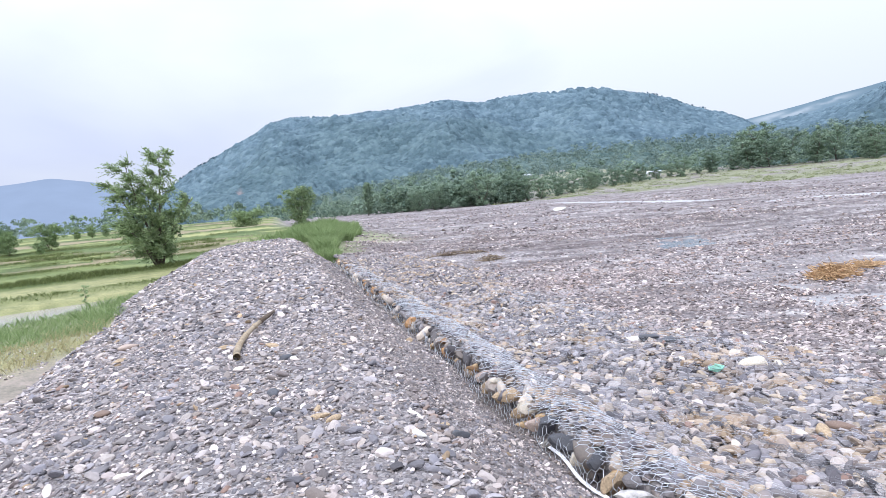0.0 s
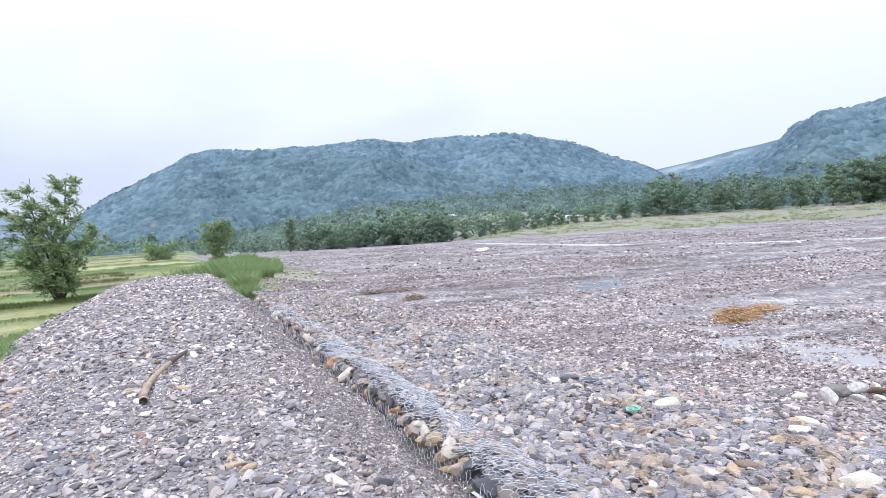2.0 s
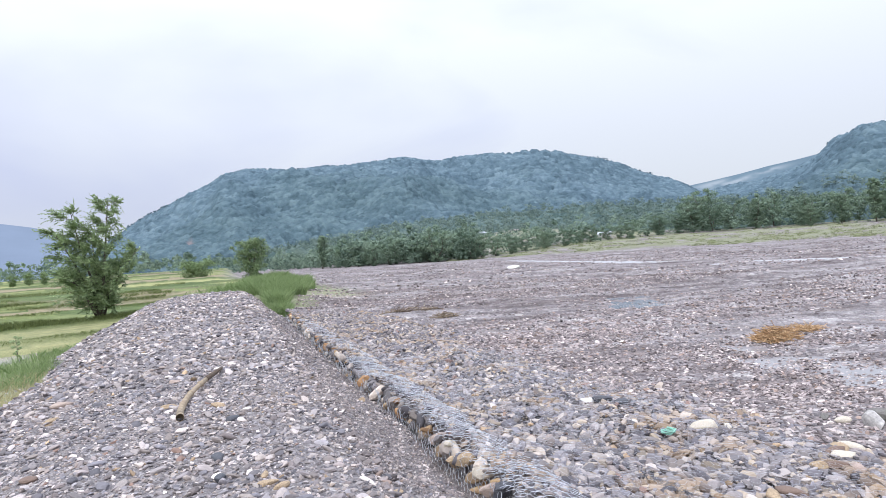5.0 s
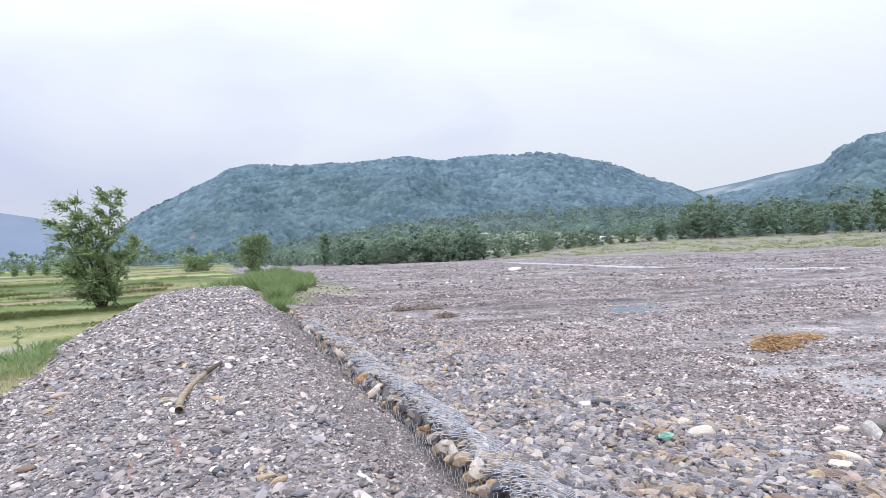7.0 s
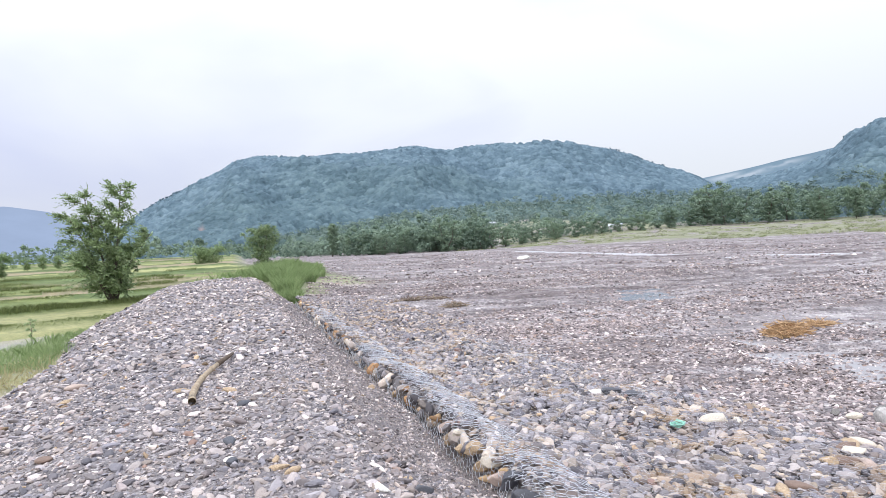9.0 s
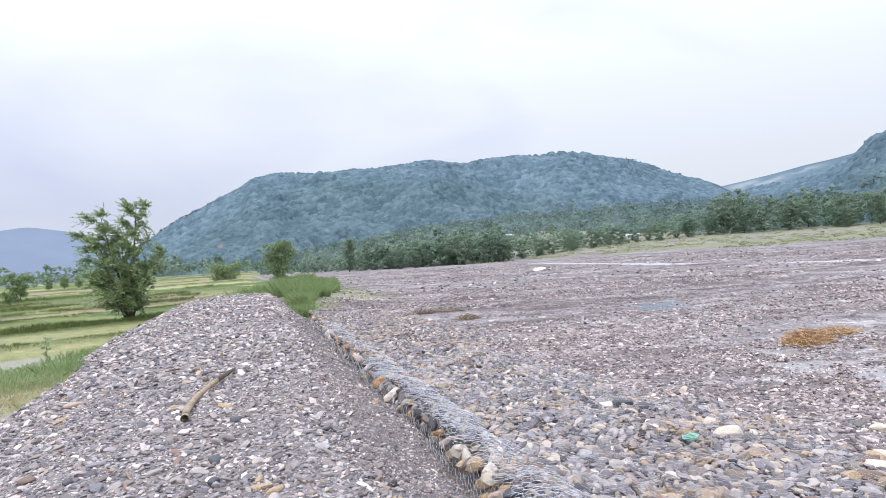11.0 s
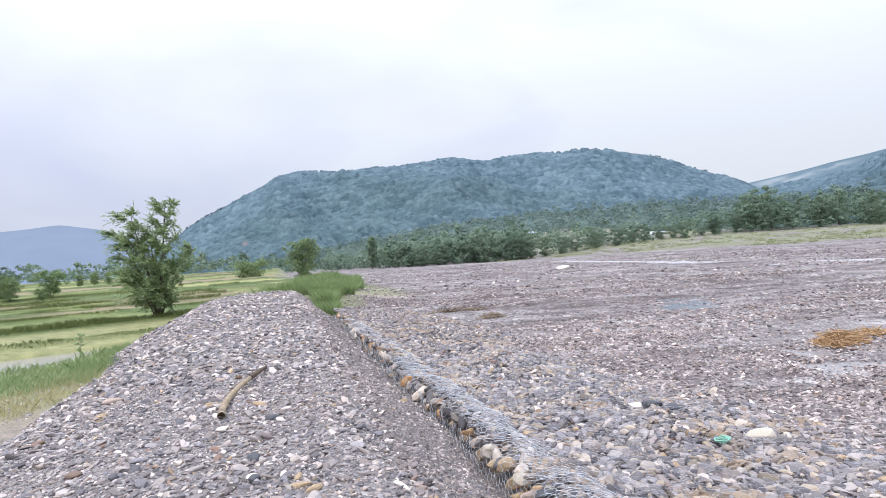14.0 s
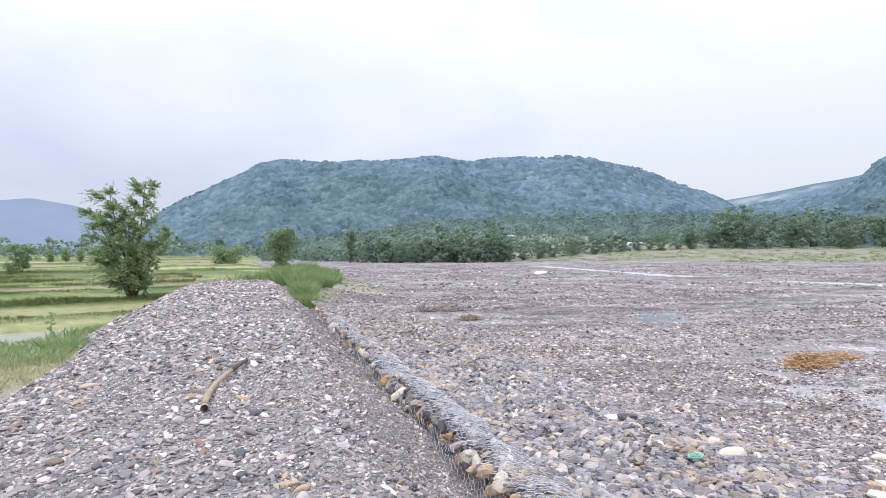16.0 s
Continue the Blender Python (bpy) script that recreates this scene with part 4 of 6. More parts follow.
def leaf_cloud(g, centres, radii, per, size, stretch=(1, 1, 0.75), stray=0.45, slim=0.42, lift=0.35, dome=False):
    """Many small leaves in rounded clumps, each leaf a thin blade facing outwards."""
    n = len(centres) * per
    c = np.repeat(centres, per, 0)
    rr = np.repeat(radii, per)
    d = g.standard_normal((n, 3))
    if dome:
        d[:, 2] = np.abs(d[:, 2]) - 0.25
    d /= np.linalg.norm(d, axis=1, keepdims=True)
    p = c + d * (rr * g.random(n) ** 0.4)[:, None] * np.array(stretch)
    up = d + stray * g.standard_normal((n, 3)) + np.array([0, 0, lift])
    up /= np.linalg.norm(up, axis=1, keepdims=True)
    a = np.cross(up, g.standard_normal((n, 3)))
    a /= np.linalg.norm(a, axis=1, keepdims=True)
    b = np.cross(up, a)
    s = (np.repeat(size, per) if np.ndim(size) else size) * g.uniform(0.6, 1.3, n)
    s = s[:, None]
    v = np.stack([p - a * s, p - b * s * slim, p + a * s, p + b * s * slim], 1).reshape(-1, 3)
    f = np.arange(n * 4).reshape(n, 4)
    return v, f


# ---- hills ----
def crowns(x, y, cell, seed):
    """Rounded tree crowns packed over the plan: height 0 to 1 and a number for each tree."""
    i, j = np.floor(x / cell).astype(np.int64), np.floor(y / cell).astype(np.int64)
    best, tree = np.zeros(np.shape(x)), np.zeros(np.shape(x))
    for di in (-1, 0, 1):
        for dj in (-1, 0, 1):
            a, b = i + di, j + dj
            cx, cy = (a + hash2(a, b, seed)) * cell, (b + hash2(a, b, seed + 1)) * cell
            size = cell * (0.55 + 0.40 * hash2(a, b, seed + 2))
            d2 = ((x - cx) ** 2 + (y - cy) ** 2) / size ** 2
            h = np.sqrt(np.maximum(1 - d2, 0)) * (0.55 + 0.6 * hash2(a, b, seed + 3))
            tree = np.where(h > best, hash2(a, b, seed + 4), tree)
            best = np.maximum(best, h)
    return best, tree


def hill(name, azs, tops, r_foot, r_crest, z_foot, mat, label, seed, rough=0.16, wooded=False, fine=0.4, steps=56, bare=None, wisps=()):
    """A hill whose crest rises above the valley by the angles tops at the bearings azs; wooded ones carry a forest of crowns."""
    a = np.arange(azs[0], azs[-1] + 0.001, fine)
    coarse = np.arange(azs[0], azs[-1] + 0.01, 0.4)
    k = np.hanning(5)
    el = np.convolve(np.pad(np.interp(coarse, azs, tops), 2, mode="edge"), k / k.sum(), mode="valid")
    t = np.concatenate([np.linspace(0, 1, steps), [1.03, 1.08, 1.2, 1.6]])
    A, T = np.meshgrid(a, t)

    def surface(A, T):
        top = r_crest * np.tan(np.radians(np.interp(A, coarse, el))) + 2.5
        r = r_foot + (r_crest - r_foot) * T
        x, y = r * np.sin(np.radians(A)), r * np.cos(np.radians(A))
        s = np.clip(T, 0, 1)
        shape = 0.55 * s + 0.45 * ss(0, 1, s)
        shape = np.where(T > 1, 1 - (T - 1) * 0.9, shape)
        z = z_foot + (top - z_foot) * shape
        amp = (top - z_foot) * rough * np.sin(np.pi * np.clip(T, 0, 1)) ** 0.8
        z = z + amp * fbm(x / (r_crest * 0.13), y / (r_crest * 0.13), 4, seed)
        return x, y, z
    x, y, z = surface(A, T)
    tree, soil = np.zeros_like(x), np.zeros_like(x)
    if wooded:
        big, id1 = crowns(x, y, 7.5, seed)
        small, id2 = crowns(x, y, 4.6, seed + 20)
        tall = 0.75 + 0.5 * vnoise(x * 0.03, y * 0.03, seed + 40)
        h = np.maximum(big * 7.0 * tall, small * 4.6)
        tree = np.where(big * 7.0 * tall > small * 4.6, id1, id2)
        if bare:
            d = np.hypot((A - bare[0]) / bare[2], (T - bare[1]) / bare[3]) + 0.5 * vnoise(x * 0.09, y * 0.05, 9)
            soil = 1 - ss(0.75, 1.05, d)
        h = h * (1 - 0.9 * soil)
        z = z + h + 0.6 * fbm(x * 0.6, y * 0.6, 2, seed + 30) - 3.4
        z[0] -= 14
    me = np_mesh(name, np.stack([x, y, z], -1).reshape(-1, 3), grid_faces(len(t), len(a))[:, ::-1], mat)
    me.attributes.new("tree", "FLOAT", "POINT").data.foreach_set("value", tree.astype(np.float32).ravel())
    me.attributes.new("soil", "FLOAT", "POINT").data.foreach_set("value", soil.astype(np.float32).ravel())
    # mask that thins the painted haze towards the foot of wooded hills
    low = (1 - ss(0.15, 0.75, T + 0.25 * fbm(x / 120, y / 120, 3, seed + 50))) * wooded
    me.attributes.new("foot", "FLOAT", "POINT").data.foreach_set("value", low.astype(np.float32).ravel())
    # wisps of cloud, painted as a paler mask on the flank
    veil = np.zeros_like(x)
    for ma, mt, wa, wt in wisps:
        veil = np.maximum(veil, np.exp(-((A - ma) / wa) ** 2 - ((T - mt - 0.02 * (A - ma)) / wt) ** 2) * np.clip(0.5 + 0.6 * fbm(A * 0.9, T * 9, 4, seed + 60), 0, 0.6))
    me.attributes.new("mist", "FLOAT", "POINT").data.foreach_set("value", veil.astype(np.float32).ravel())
    tagged(new(name, me), label, "hill", kind="structure")
    return surface


def rise_woods(name, label, surface, az0, az1, t0, t1, count, size, seed):
    """Leafy trees standing over a nearer rise, as one body."""
    g = np.random.default_rng(seed)
    x, y, z = surface(g.uniform(az0, az1, count), g.uniform(t0, t1, count))
    tall, tone = size * (0.5 + 0.8 * g.random(count) ** 1.5), g.random(count)
    pos, rad = [], []
    for k in range(5):
        a, w = g.uniform(0, 2 * math.pi, count), tall * g.uniform(0.0, 0.36, count)
        pos.append(np.stack([x + w * np.cos(a), y + w * np.sin(a), z - 1.5 + tall * g.uniform(0.3, 0.95, count)], -1))
        rad.append(tall * g.uniform(0.16, 0.28, count))
    pos, rad = np.concatenate(pos), np.concatenate(rad)
    v, f = leaf_cloud(g, pos, rad, 12, rad * 0.33, (1, 1, 0.85), 0.3, 0.55, 0.4, True)
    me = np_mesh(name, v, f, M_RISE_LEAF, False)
    me.attributes.new("tree", "FLOAT", "POINT").data.foreach_set("value", np.repeat(np.tile(tone, 5), 48).astype(np.float32))
    return tagged(new(name, me), label, "woods", kind="stuff")


def hill_forest(name, label, surface, az0, az1, t0, t1, count, size, clumps, sink, mat, seed):
    """Rounded crowns standing over a hillside."""
    g = np.random.default_rng(seed)
    az, t = g.uniform(az0, az1, count), g.uniform(t0, t1, count)
    x, y, z = surface(az, t)
    n = len(x)
    tall = size * (0.6 + 0.7 * g.random(n) ** 1.5)
    tone = g.random(n)
    vs, fs, hs, base = [], [], [], 0
    lumps = stone_shapes(8, 1, seed + 5, (0.6, 0.9), 3)
    for k in range(clumps):
        a, w = g.uniform(0, 2 * math.pi, n), tall * g.uniform(0.0, 0.40, n) * (clumps > 1)
        pos = np.stack([x + w * np.cos(a), y + w * np.sin(a), z - sink + tall * (g.uniform(0.2, 0.75, n) if clumps > 1 else 0.25)], -1)
        rad = tall * g.uniform(0.35, 0.6, n) if clumps > 1 else tall * 0.9
        rot, pick = turns(g, n, 0.4), g.integers(0, 8, n)
        for m, (v, f) in enumerate(lumps):
            sel = np.where(pick == m)[0]
            vs.append((np.einsum("nij,vj->nvi", rot[sel], v) * rad[sel][:, None, None] + pos[sel][:, None, :]).reshape(-1, 3))
            fs.append((f[None] + (np.arange(len(sel)) * len(v))[:, None, None]).reshape(-1, 3) + base)
            hs.append(np.repeat(tone[sel], len(v)))
            base += len(sel) * len(v)
    me = np_mesh(name, np.concatenate(vs), np.concatenate(fs), mat)
    me.attributes.new("tree", "FLOAT", "POINT").data.foreach_set("value", np.concatenate(hs).astype(np.float32))
    return tagged(new(name, me), label, "forest", kind="stuff")


BARE = (-19.4, 0.33, 0.45, 0.05)
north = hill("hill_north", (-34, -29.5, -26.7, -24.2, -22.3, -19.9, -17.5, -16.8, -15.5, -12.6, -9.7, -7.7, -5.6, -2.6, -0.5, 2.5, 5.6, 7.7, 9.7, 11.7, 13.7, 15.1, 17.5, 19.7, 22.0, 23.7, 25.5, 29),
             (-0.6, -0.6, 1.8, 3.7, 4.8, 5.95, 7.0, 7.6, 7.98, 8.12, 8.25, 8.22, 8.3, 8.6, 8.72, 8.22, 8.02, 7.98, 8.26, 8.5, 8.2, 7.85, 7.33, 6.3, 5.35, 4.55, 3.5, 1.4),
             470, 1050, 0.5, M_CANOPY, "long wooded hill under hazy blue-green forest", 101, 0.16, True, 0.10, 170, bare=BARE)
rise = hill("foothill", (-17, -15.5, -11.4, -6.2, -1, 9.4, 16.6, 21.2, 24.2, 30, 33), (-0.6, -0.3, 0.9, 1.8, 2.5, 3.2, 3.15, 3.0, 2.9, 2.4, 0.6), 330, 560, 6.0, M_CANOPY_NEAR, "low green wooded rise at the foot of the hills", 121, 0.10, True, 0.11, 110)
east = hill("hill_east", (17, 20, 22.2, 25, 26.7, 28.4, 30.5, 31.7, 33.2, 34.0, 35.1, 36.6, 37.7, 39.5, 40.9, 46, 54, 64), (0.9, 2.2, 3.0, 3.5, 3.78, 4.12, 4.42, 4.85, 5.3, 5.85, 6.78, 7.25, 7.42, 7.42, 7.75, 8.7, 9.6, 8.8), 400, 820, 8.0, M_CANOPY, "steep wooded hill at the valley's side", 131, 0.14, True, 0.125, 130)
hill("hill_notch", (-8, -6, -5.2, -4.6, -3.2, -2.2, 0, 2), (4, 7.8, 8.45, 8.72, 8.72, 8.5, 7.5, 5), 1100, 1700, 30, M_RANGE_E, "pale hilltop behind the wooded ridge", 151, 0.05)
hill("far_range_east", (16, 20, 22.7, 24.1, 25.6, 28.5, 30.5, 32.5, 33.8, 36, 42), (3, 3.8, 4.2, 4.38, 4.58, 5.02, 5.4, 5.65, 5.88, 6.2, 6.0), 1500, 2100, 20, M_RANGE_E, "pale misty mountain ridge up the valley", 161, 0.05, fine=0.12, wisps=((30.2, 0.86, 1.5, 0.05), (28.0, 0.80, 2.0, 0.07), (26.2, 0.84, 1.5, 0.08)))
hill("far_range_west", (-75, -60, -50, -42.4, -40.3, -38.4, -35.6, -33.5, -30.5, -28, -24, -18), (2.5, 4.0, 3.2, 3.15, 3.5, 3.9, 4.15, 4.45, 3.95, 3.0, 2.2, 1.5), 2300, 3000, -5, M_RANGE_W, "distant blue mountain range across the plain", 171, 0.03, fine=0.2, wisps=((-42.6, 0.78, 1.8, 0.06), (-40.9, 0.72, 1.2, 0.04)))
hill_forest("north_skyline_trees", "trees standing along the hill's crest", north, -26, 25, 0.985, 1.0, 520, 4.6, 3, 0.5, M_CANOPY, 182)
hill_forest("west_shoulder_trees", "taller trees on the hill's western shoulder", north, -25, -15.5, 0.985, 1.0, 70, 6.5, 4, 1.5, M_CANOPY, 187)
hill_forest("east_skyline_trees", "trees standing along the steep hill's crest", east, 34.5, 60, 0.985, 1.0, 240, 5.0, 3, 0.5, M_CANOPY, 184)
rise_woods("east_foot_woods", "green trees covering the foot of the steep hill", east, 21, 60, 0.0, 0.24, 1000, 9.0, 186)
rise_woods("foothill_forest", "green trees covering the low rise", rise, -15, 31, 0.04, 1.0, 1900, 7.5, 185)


# ---- trees ----
def make_tree(name, height, spread, seed, leaf_mat, clumps, per, leaf, low=0.25, lean=0.0, forks=2, label="", group="", clump_r=0.16, shape=1.0, fork_out=0.20, rise=(0.05, 0.5)):
    """Trunk, limbs and a loose crown, standing at the origin."""
    g = np.random.default_rng(seed)
    root = new(name)
    bm = bmesh.new()
    stems = []
    for k in range(forks):
        a = 2 * math.pi * k / forks + g.uniform(-0.4, 0.4)
        out = spread * fork_out * (forks > 1)
        pts = [Vector((0, 0, 0))]
        for t in (0.2, 0.45, 0.7, 0.95):
            pts.append(Vector((math.cos(a) * out * t * 1.6 + lean * t * t + g.uniform(-0.05, 0.05) * spread, math.sin(a) * out * t * 1.6 + g.uniform(-0.05, 0.05) * spread, height * t * (1 - 0.08 * k))))
        rad = height * 0.018
        tube(bm, pts, [rad, rad * 0.85, rad * 0.6, rad * 0.4, rad * 0.12], 7)
        stems.append(pts)
    cs = []
    for k in range(clumps):
        pts = stems[k % forks]
        t = low + (0.97 - low) * ((k + 0.5) / clumps) ** 0.9
        lev = [0, 0.2, 0.45, 0.7, 0.95]
        i = max(j for j in range(4) if lev[j] <= t)
        base = pts[i].lerp(pts[i + 1], (t - lev[i]) / (lev[i + 1] - lev[i]) if t < 0.95 else 1.0)
        a = k * 2.4 + g.uniform(-0.5, 0.5)
        width = spread * 0.5 * (math.sin(math.pi * min(max((t - low + 0.12) / (1.18 - low), 0.05), 1)) ** shape) * g.uniform(0.5, 0.95)
        tip = base + Vector((math.cos(a) * width, math.sin(a) * width, width * g.uniform(*rise)))
        mid = base.lerp(tip, 0.5) + Vector((0, 0, -0.05 * width))
        rr = height * 0.006
        tube(bm, [base, mid, tip], [rr, rr * 0.7, rr * 0.25], 4)
        cs.append((*tip, 0.75))
        cs.append((*(base.lerp(tip, 0.68) + Vector((0, 0, 0.02 * height))), 1.1))
        cs.append((*(base.lerp(tip, 0.36) + Vector((0, 0, 0.02 * height))), 0.9))
    part("trunk", bm_mesh("trunk", bm, M_BARK, True), root)
    c = np.array(cs)
    c, grow = c[:, :3], c[:, 3]
    v, f = leaf_cloud(g, c, spread * clump_r * grow * g.uniform(0.7, 1.15, len(c)), max(per * 2 // 3, 8), leaf)
    part("crown", np_mesh("crown", v, f, leaf_mat, False), root)
    return tagged(root, label, "tree", group)


def ground_at(x, y):
    return float(ground_height(np.array([x]), np.array([y]))[0])


def bearing(az, r, dz=0.0):
    x, y = r * math.sin(radians(az)), r * math.cos(radians(az))
    return x, y, ground_at(x, y) + dz


def plant(ob, az, r, scale, turn, dz=-0.05):
    x, y, z = bearing(az, r, dz)
    ob.matrix_basis = pose(x, y, z, 0, 0, turn) @ Matrix.Diagonal((scale, scale, scale, 1))
    return ob


def windblown_tree(name, seed, label):
    """Several stems from one stool: a dense dark body below, feathery lobes above, the sprays blown to one side."""
    g = np.random.default_rng(seed)
    root = new(name)
    stems = (((0, 0, 0), (-0.25, 0.1, 2.0), (-0.75, 0.2, 4.0), (-1.15, 0.1, 6.1)), ((0.1, 0, 0), (0.3, -0.1, 2.2), (0.55, 0, 4.6), (0.75, 0.1, 6.7)), ((0.2, 0.1, 0), (0.6, 0.2, 1.4), (1.3, 0.1, 2.6), (2.2, 0, 3.9)), ((-0.1, -0.1, 0), (-0.5, -0.3, 1.0), (-1.0, -0.4, 1.9), (-1.5, -0.5, 2.5)), ((0, 0.1, 0), (-0.05, 0.3, 1.8), (-0.1, 0.3, 3.4), (-0.2, 0.2, 5.0)), ((-0.1, 0, 0), (-0.5, 0.1, 1.8), (-1.2, 0, 3.4), (-2.0, -0.1, 5.0)))
    quads = []

    def spray(start, d, length, leaf, pairs=9):
        d = d / np.linalg.norm(d)
        blown = np.array((-0.55, 0.0, -0.25)) * g.uniform(0.3, 1.0)
        side = np.cross(d, (0, 0, 1)) + g.normal(0, 0.25, 3)
        side /= np.linalg.norm(side)
        q = np.linspace(0.1, 1, pairs)[:, None]
        mid = start + d * length * q + blown * length * q ** 2 * 0.6
        fwd = d + blown * q
        for sign in (-1, 1):
            ld = side * sign * 0.8 + fwd * 0.8 + g.normal(0, 0.25, (pairs, 3))
            ll = leaf * (1.2 - 0.5 * q) * g.uniform(0.7, 1.25, (pairs, 1))
            wd = np.cross(ld, g.normal(0, 1, (pairs, 3)) * 0.6 + np.array((0, 0, 1.0)))
            wd *= ll * 0.22 / (np.linalg.norm(wd, axis=1, keepdims=True) + 1e-6)
            quads.append(np.stack([mid, mid + ld * ll * 0.5 + wd, mid + ld * ll, mid + ld * ll * 0.5 - wd], 1))
    for k, pts in enumerate(stems):
        bm = bmesh.new()
        tube(bm, [Vector(p) for p in pts], [0.10 - 0.008 * k, 0.07, 0.042, 0.012], 7)
        trunk = part("trunk", bm_mesh("trunk", bm, M_BARK, True), root)
        arr = np.array(pts)
        reach, count = ((1.45, 19), (1.35, 22), (1.05, 13), (1.0, 11), (1.25, 13), (1.25, 13))[k]
        for b in range(count):
            t = 0.06 + 0.92 * (b + g.random()) / count
            i = min(int(t * 3), 2)
            base = arr[i] + (arr[i + 1] - arr[i]) * (t * 3 - i)
            a = b * 2.4 + g.uniform(-0.6, 0.6)
            length = reach * g.uniform(0.55, 1.0) * (1.0 - 0.45 * t ** 3) * (0.75 + 0.35 * math.sin(math.pi * min(t * 1.5, 1)))
            tip = base + np.array((math.cos(a) * length - 0.25 * length * (k == 0), math.sin(a) * length * 0.9, length * g.uniform(0.15, 0.7)))
            bm = bmesh.new()
            mid = (base + tip) / 2 + np.array((0, 0, -0.05))
            tube(bm, [Vector(base), Vector(mid), Vector(tip)], [0.028, 0.016, 0.006], 4)
            part("limb", bm_mesh("limb", bm, M_BARK, True), trunk)
            low = base[2] < 3.4
            for _ in range(17 if low else 20):
                start = base + (tip - base) * g.uniform(0.25, 1.0) + g.normal(0, 0.10 if low else 0.05, 3)
                d = (tip - base) / length * 0.6 + np.array((-0.3, 0, 0.35)) + g.normal(0, 0.55, 3)
                spray(start, d, g.uniform(0.32, 0.75), g.uniform(0.12, 0.19))
    v = np.concatenate(quads).reshape(-1, 3)
    part("crown", np_mesh("crown", v, np.arange(len(v)).reshape(-1, 4), M_LEAF, False), root)
    return tagged(root, label, "tree")


big_tree = windblown_tree("tree", 21, "leafy young tree with feathery wind-blown crown beside the embankment")
plant(big_tree, -26.6, 39.5, 0.98, 26.6)
shrub = make_tree("small_tree", 5.4, 4.6, 27, M_LEAF, 40, 80, 0.14, 0.02, 0.1, 2, "dense bright green small tree behind tall grass", clump_r=0.15, shape=0.55, fork_out=0.09, rise=(0.2, 0.7))
plant(shrub, -14.6, 84, 0.98, 10, -0.2)
low_bush = make_tree("bush", 2.6, 4.6, 23, M_LEAF_BRIGHT, 26, 60, 0.16, 0.0, 0, 3, "low green bush among the paddies", clump_r=0.22)
plant(low_bush, -19.2, 110, 1.15, 0, -0.4)

# trees of the paddies, the far bank and the woods
field_proto = [make_tree("field_tree", 3.6, 3.4, 30 + k, M_LEAF_BRIGHT, 24, 66, 0.13, 0.10, 0, 2, "small round-crowned tree among the paddies", "trees among the paddies", 0.19) for k in range(2)]
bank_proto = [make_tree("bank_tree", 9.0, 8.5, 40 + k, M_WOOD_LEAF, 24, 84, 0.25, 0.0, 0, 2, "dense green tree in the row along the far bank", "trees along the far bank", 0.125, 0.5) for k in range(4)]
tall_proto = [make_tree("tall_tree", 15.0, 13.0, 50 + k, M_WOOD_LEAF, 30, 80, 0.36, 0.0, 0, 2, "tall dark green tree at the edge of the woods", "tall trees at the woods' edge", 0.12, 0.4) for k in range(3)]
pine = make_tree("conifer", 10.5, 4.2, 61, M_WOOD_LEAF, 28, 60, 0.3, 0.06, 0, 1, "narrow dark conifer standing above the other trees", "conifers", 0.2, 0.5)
plant(pine, -8.5, 200, 1.0, 0)
for _az, _r, _s in ((37.4, 300, 1.62), (35.2, 300, 1.1), (-7.1, 196, 0.55)):
    plant(copy_thing(pine, Matrix.Identity(4)), _az, _r, _s, 40 * _s)


def rows_of_trees():
    g = np.random.default_rng(70)

    def put(protos, k, az, r, s):
        base = protos[k % len(protos)]
        ob = base if k < len(protos) else copy_thing(base, Matrix.Identity(4))
        plant(ob, az, r, s, g.uniform(0, 360))
    k = 0
    for az in np.arange(-6.4, 5.0, 0.95):
        put(bank_proto, k, az + g.uniform(-0.3, 0.3), 194 + g.uniform(-5, 12), g.uniform(0.6, 1.15))
        k += 1
    for az in np.arange(5.0, 22, 1.2):
        put(bank_proto, k, az + g.uniform(-0.35, 0.35), float(np.interp(az, WOODS_EDGE[0], WOODS_EDGE[1])) + g.uniform(-8, 6), g.uniform(0.4, 1.0))
        k += 1
    k = 0
    for az in np.arange(21.6, 60, 1.5):
        put(tall_proto, k, az + g.uniform(-0.5, 0.5), 310 + g.uniform(-10, 18), g.uniform(0.5, 0.98) + 0.3 * float(ss(34, 42, az)))
        k += 1
    for az, r, s in ((25.1, 318, 1.28), (24.3, 322, 0.9), (29.2, 312, 0.85), (33.2, 306, 0.88), (38.7, 300, 1.22), (40.0, 304, 1.25), (41.0, 300, 1.0)):
        put(tall_proto, k, az, r, s)
        k += 1
    k = 0
    for az, r, s in ((-39.3, 92, 0.98), (-38.4, 80, 0.70), (-37.5, 76, 0.72), (-36.8, 74, 0.62), (-34.1, 75, 0.76), (-34.75, 73, 0.36), (-40.2, 86, 0.55), (-43.6, 96, 0.8), (-42.6, 82, 0.5), (-45.8, 90, 0.9), (-32.2, 120, 0.5), (-31.2, 125, 0.6), (-30.2, 118, 0.6), (-48, 110, 1.0)):
        put(field_proto, k, az, r, s)
        k += 1


rows_of_trees()

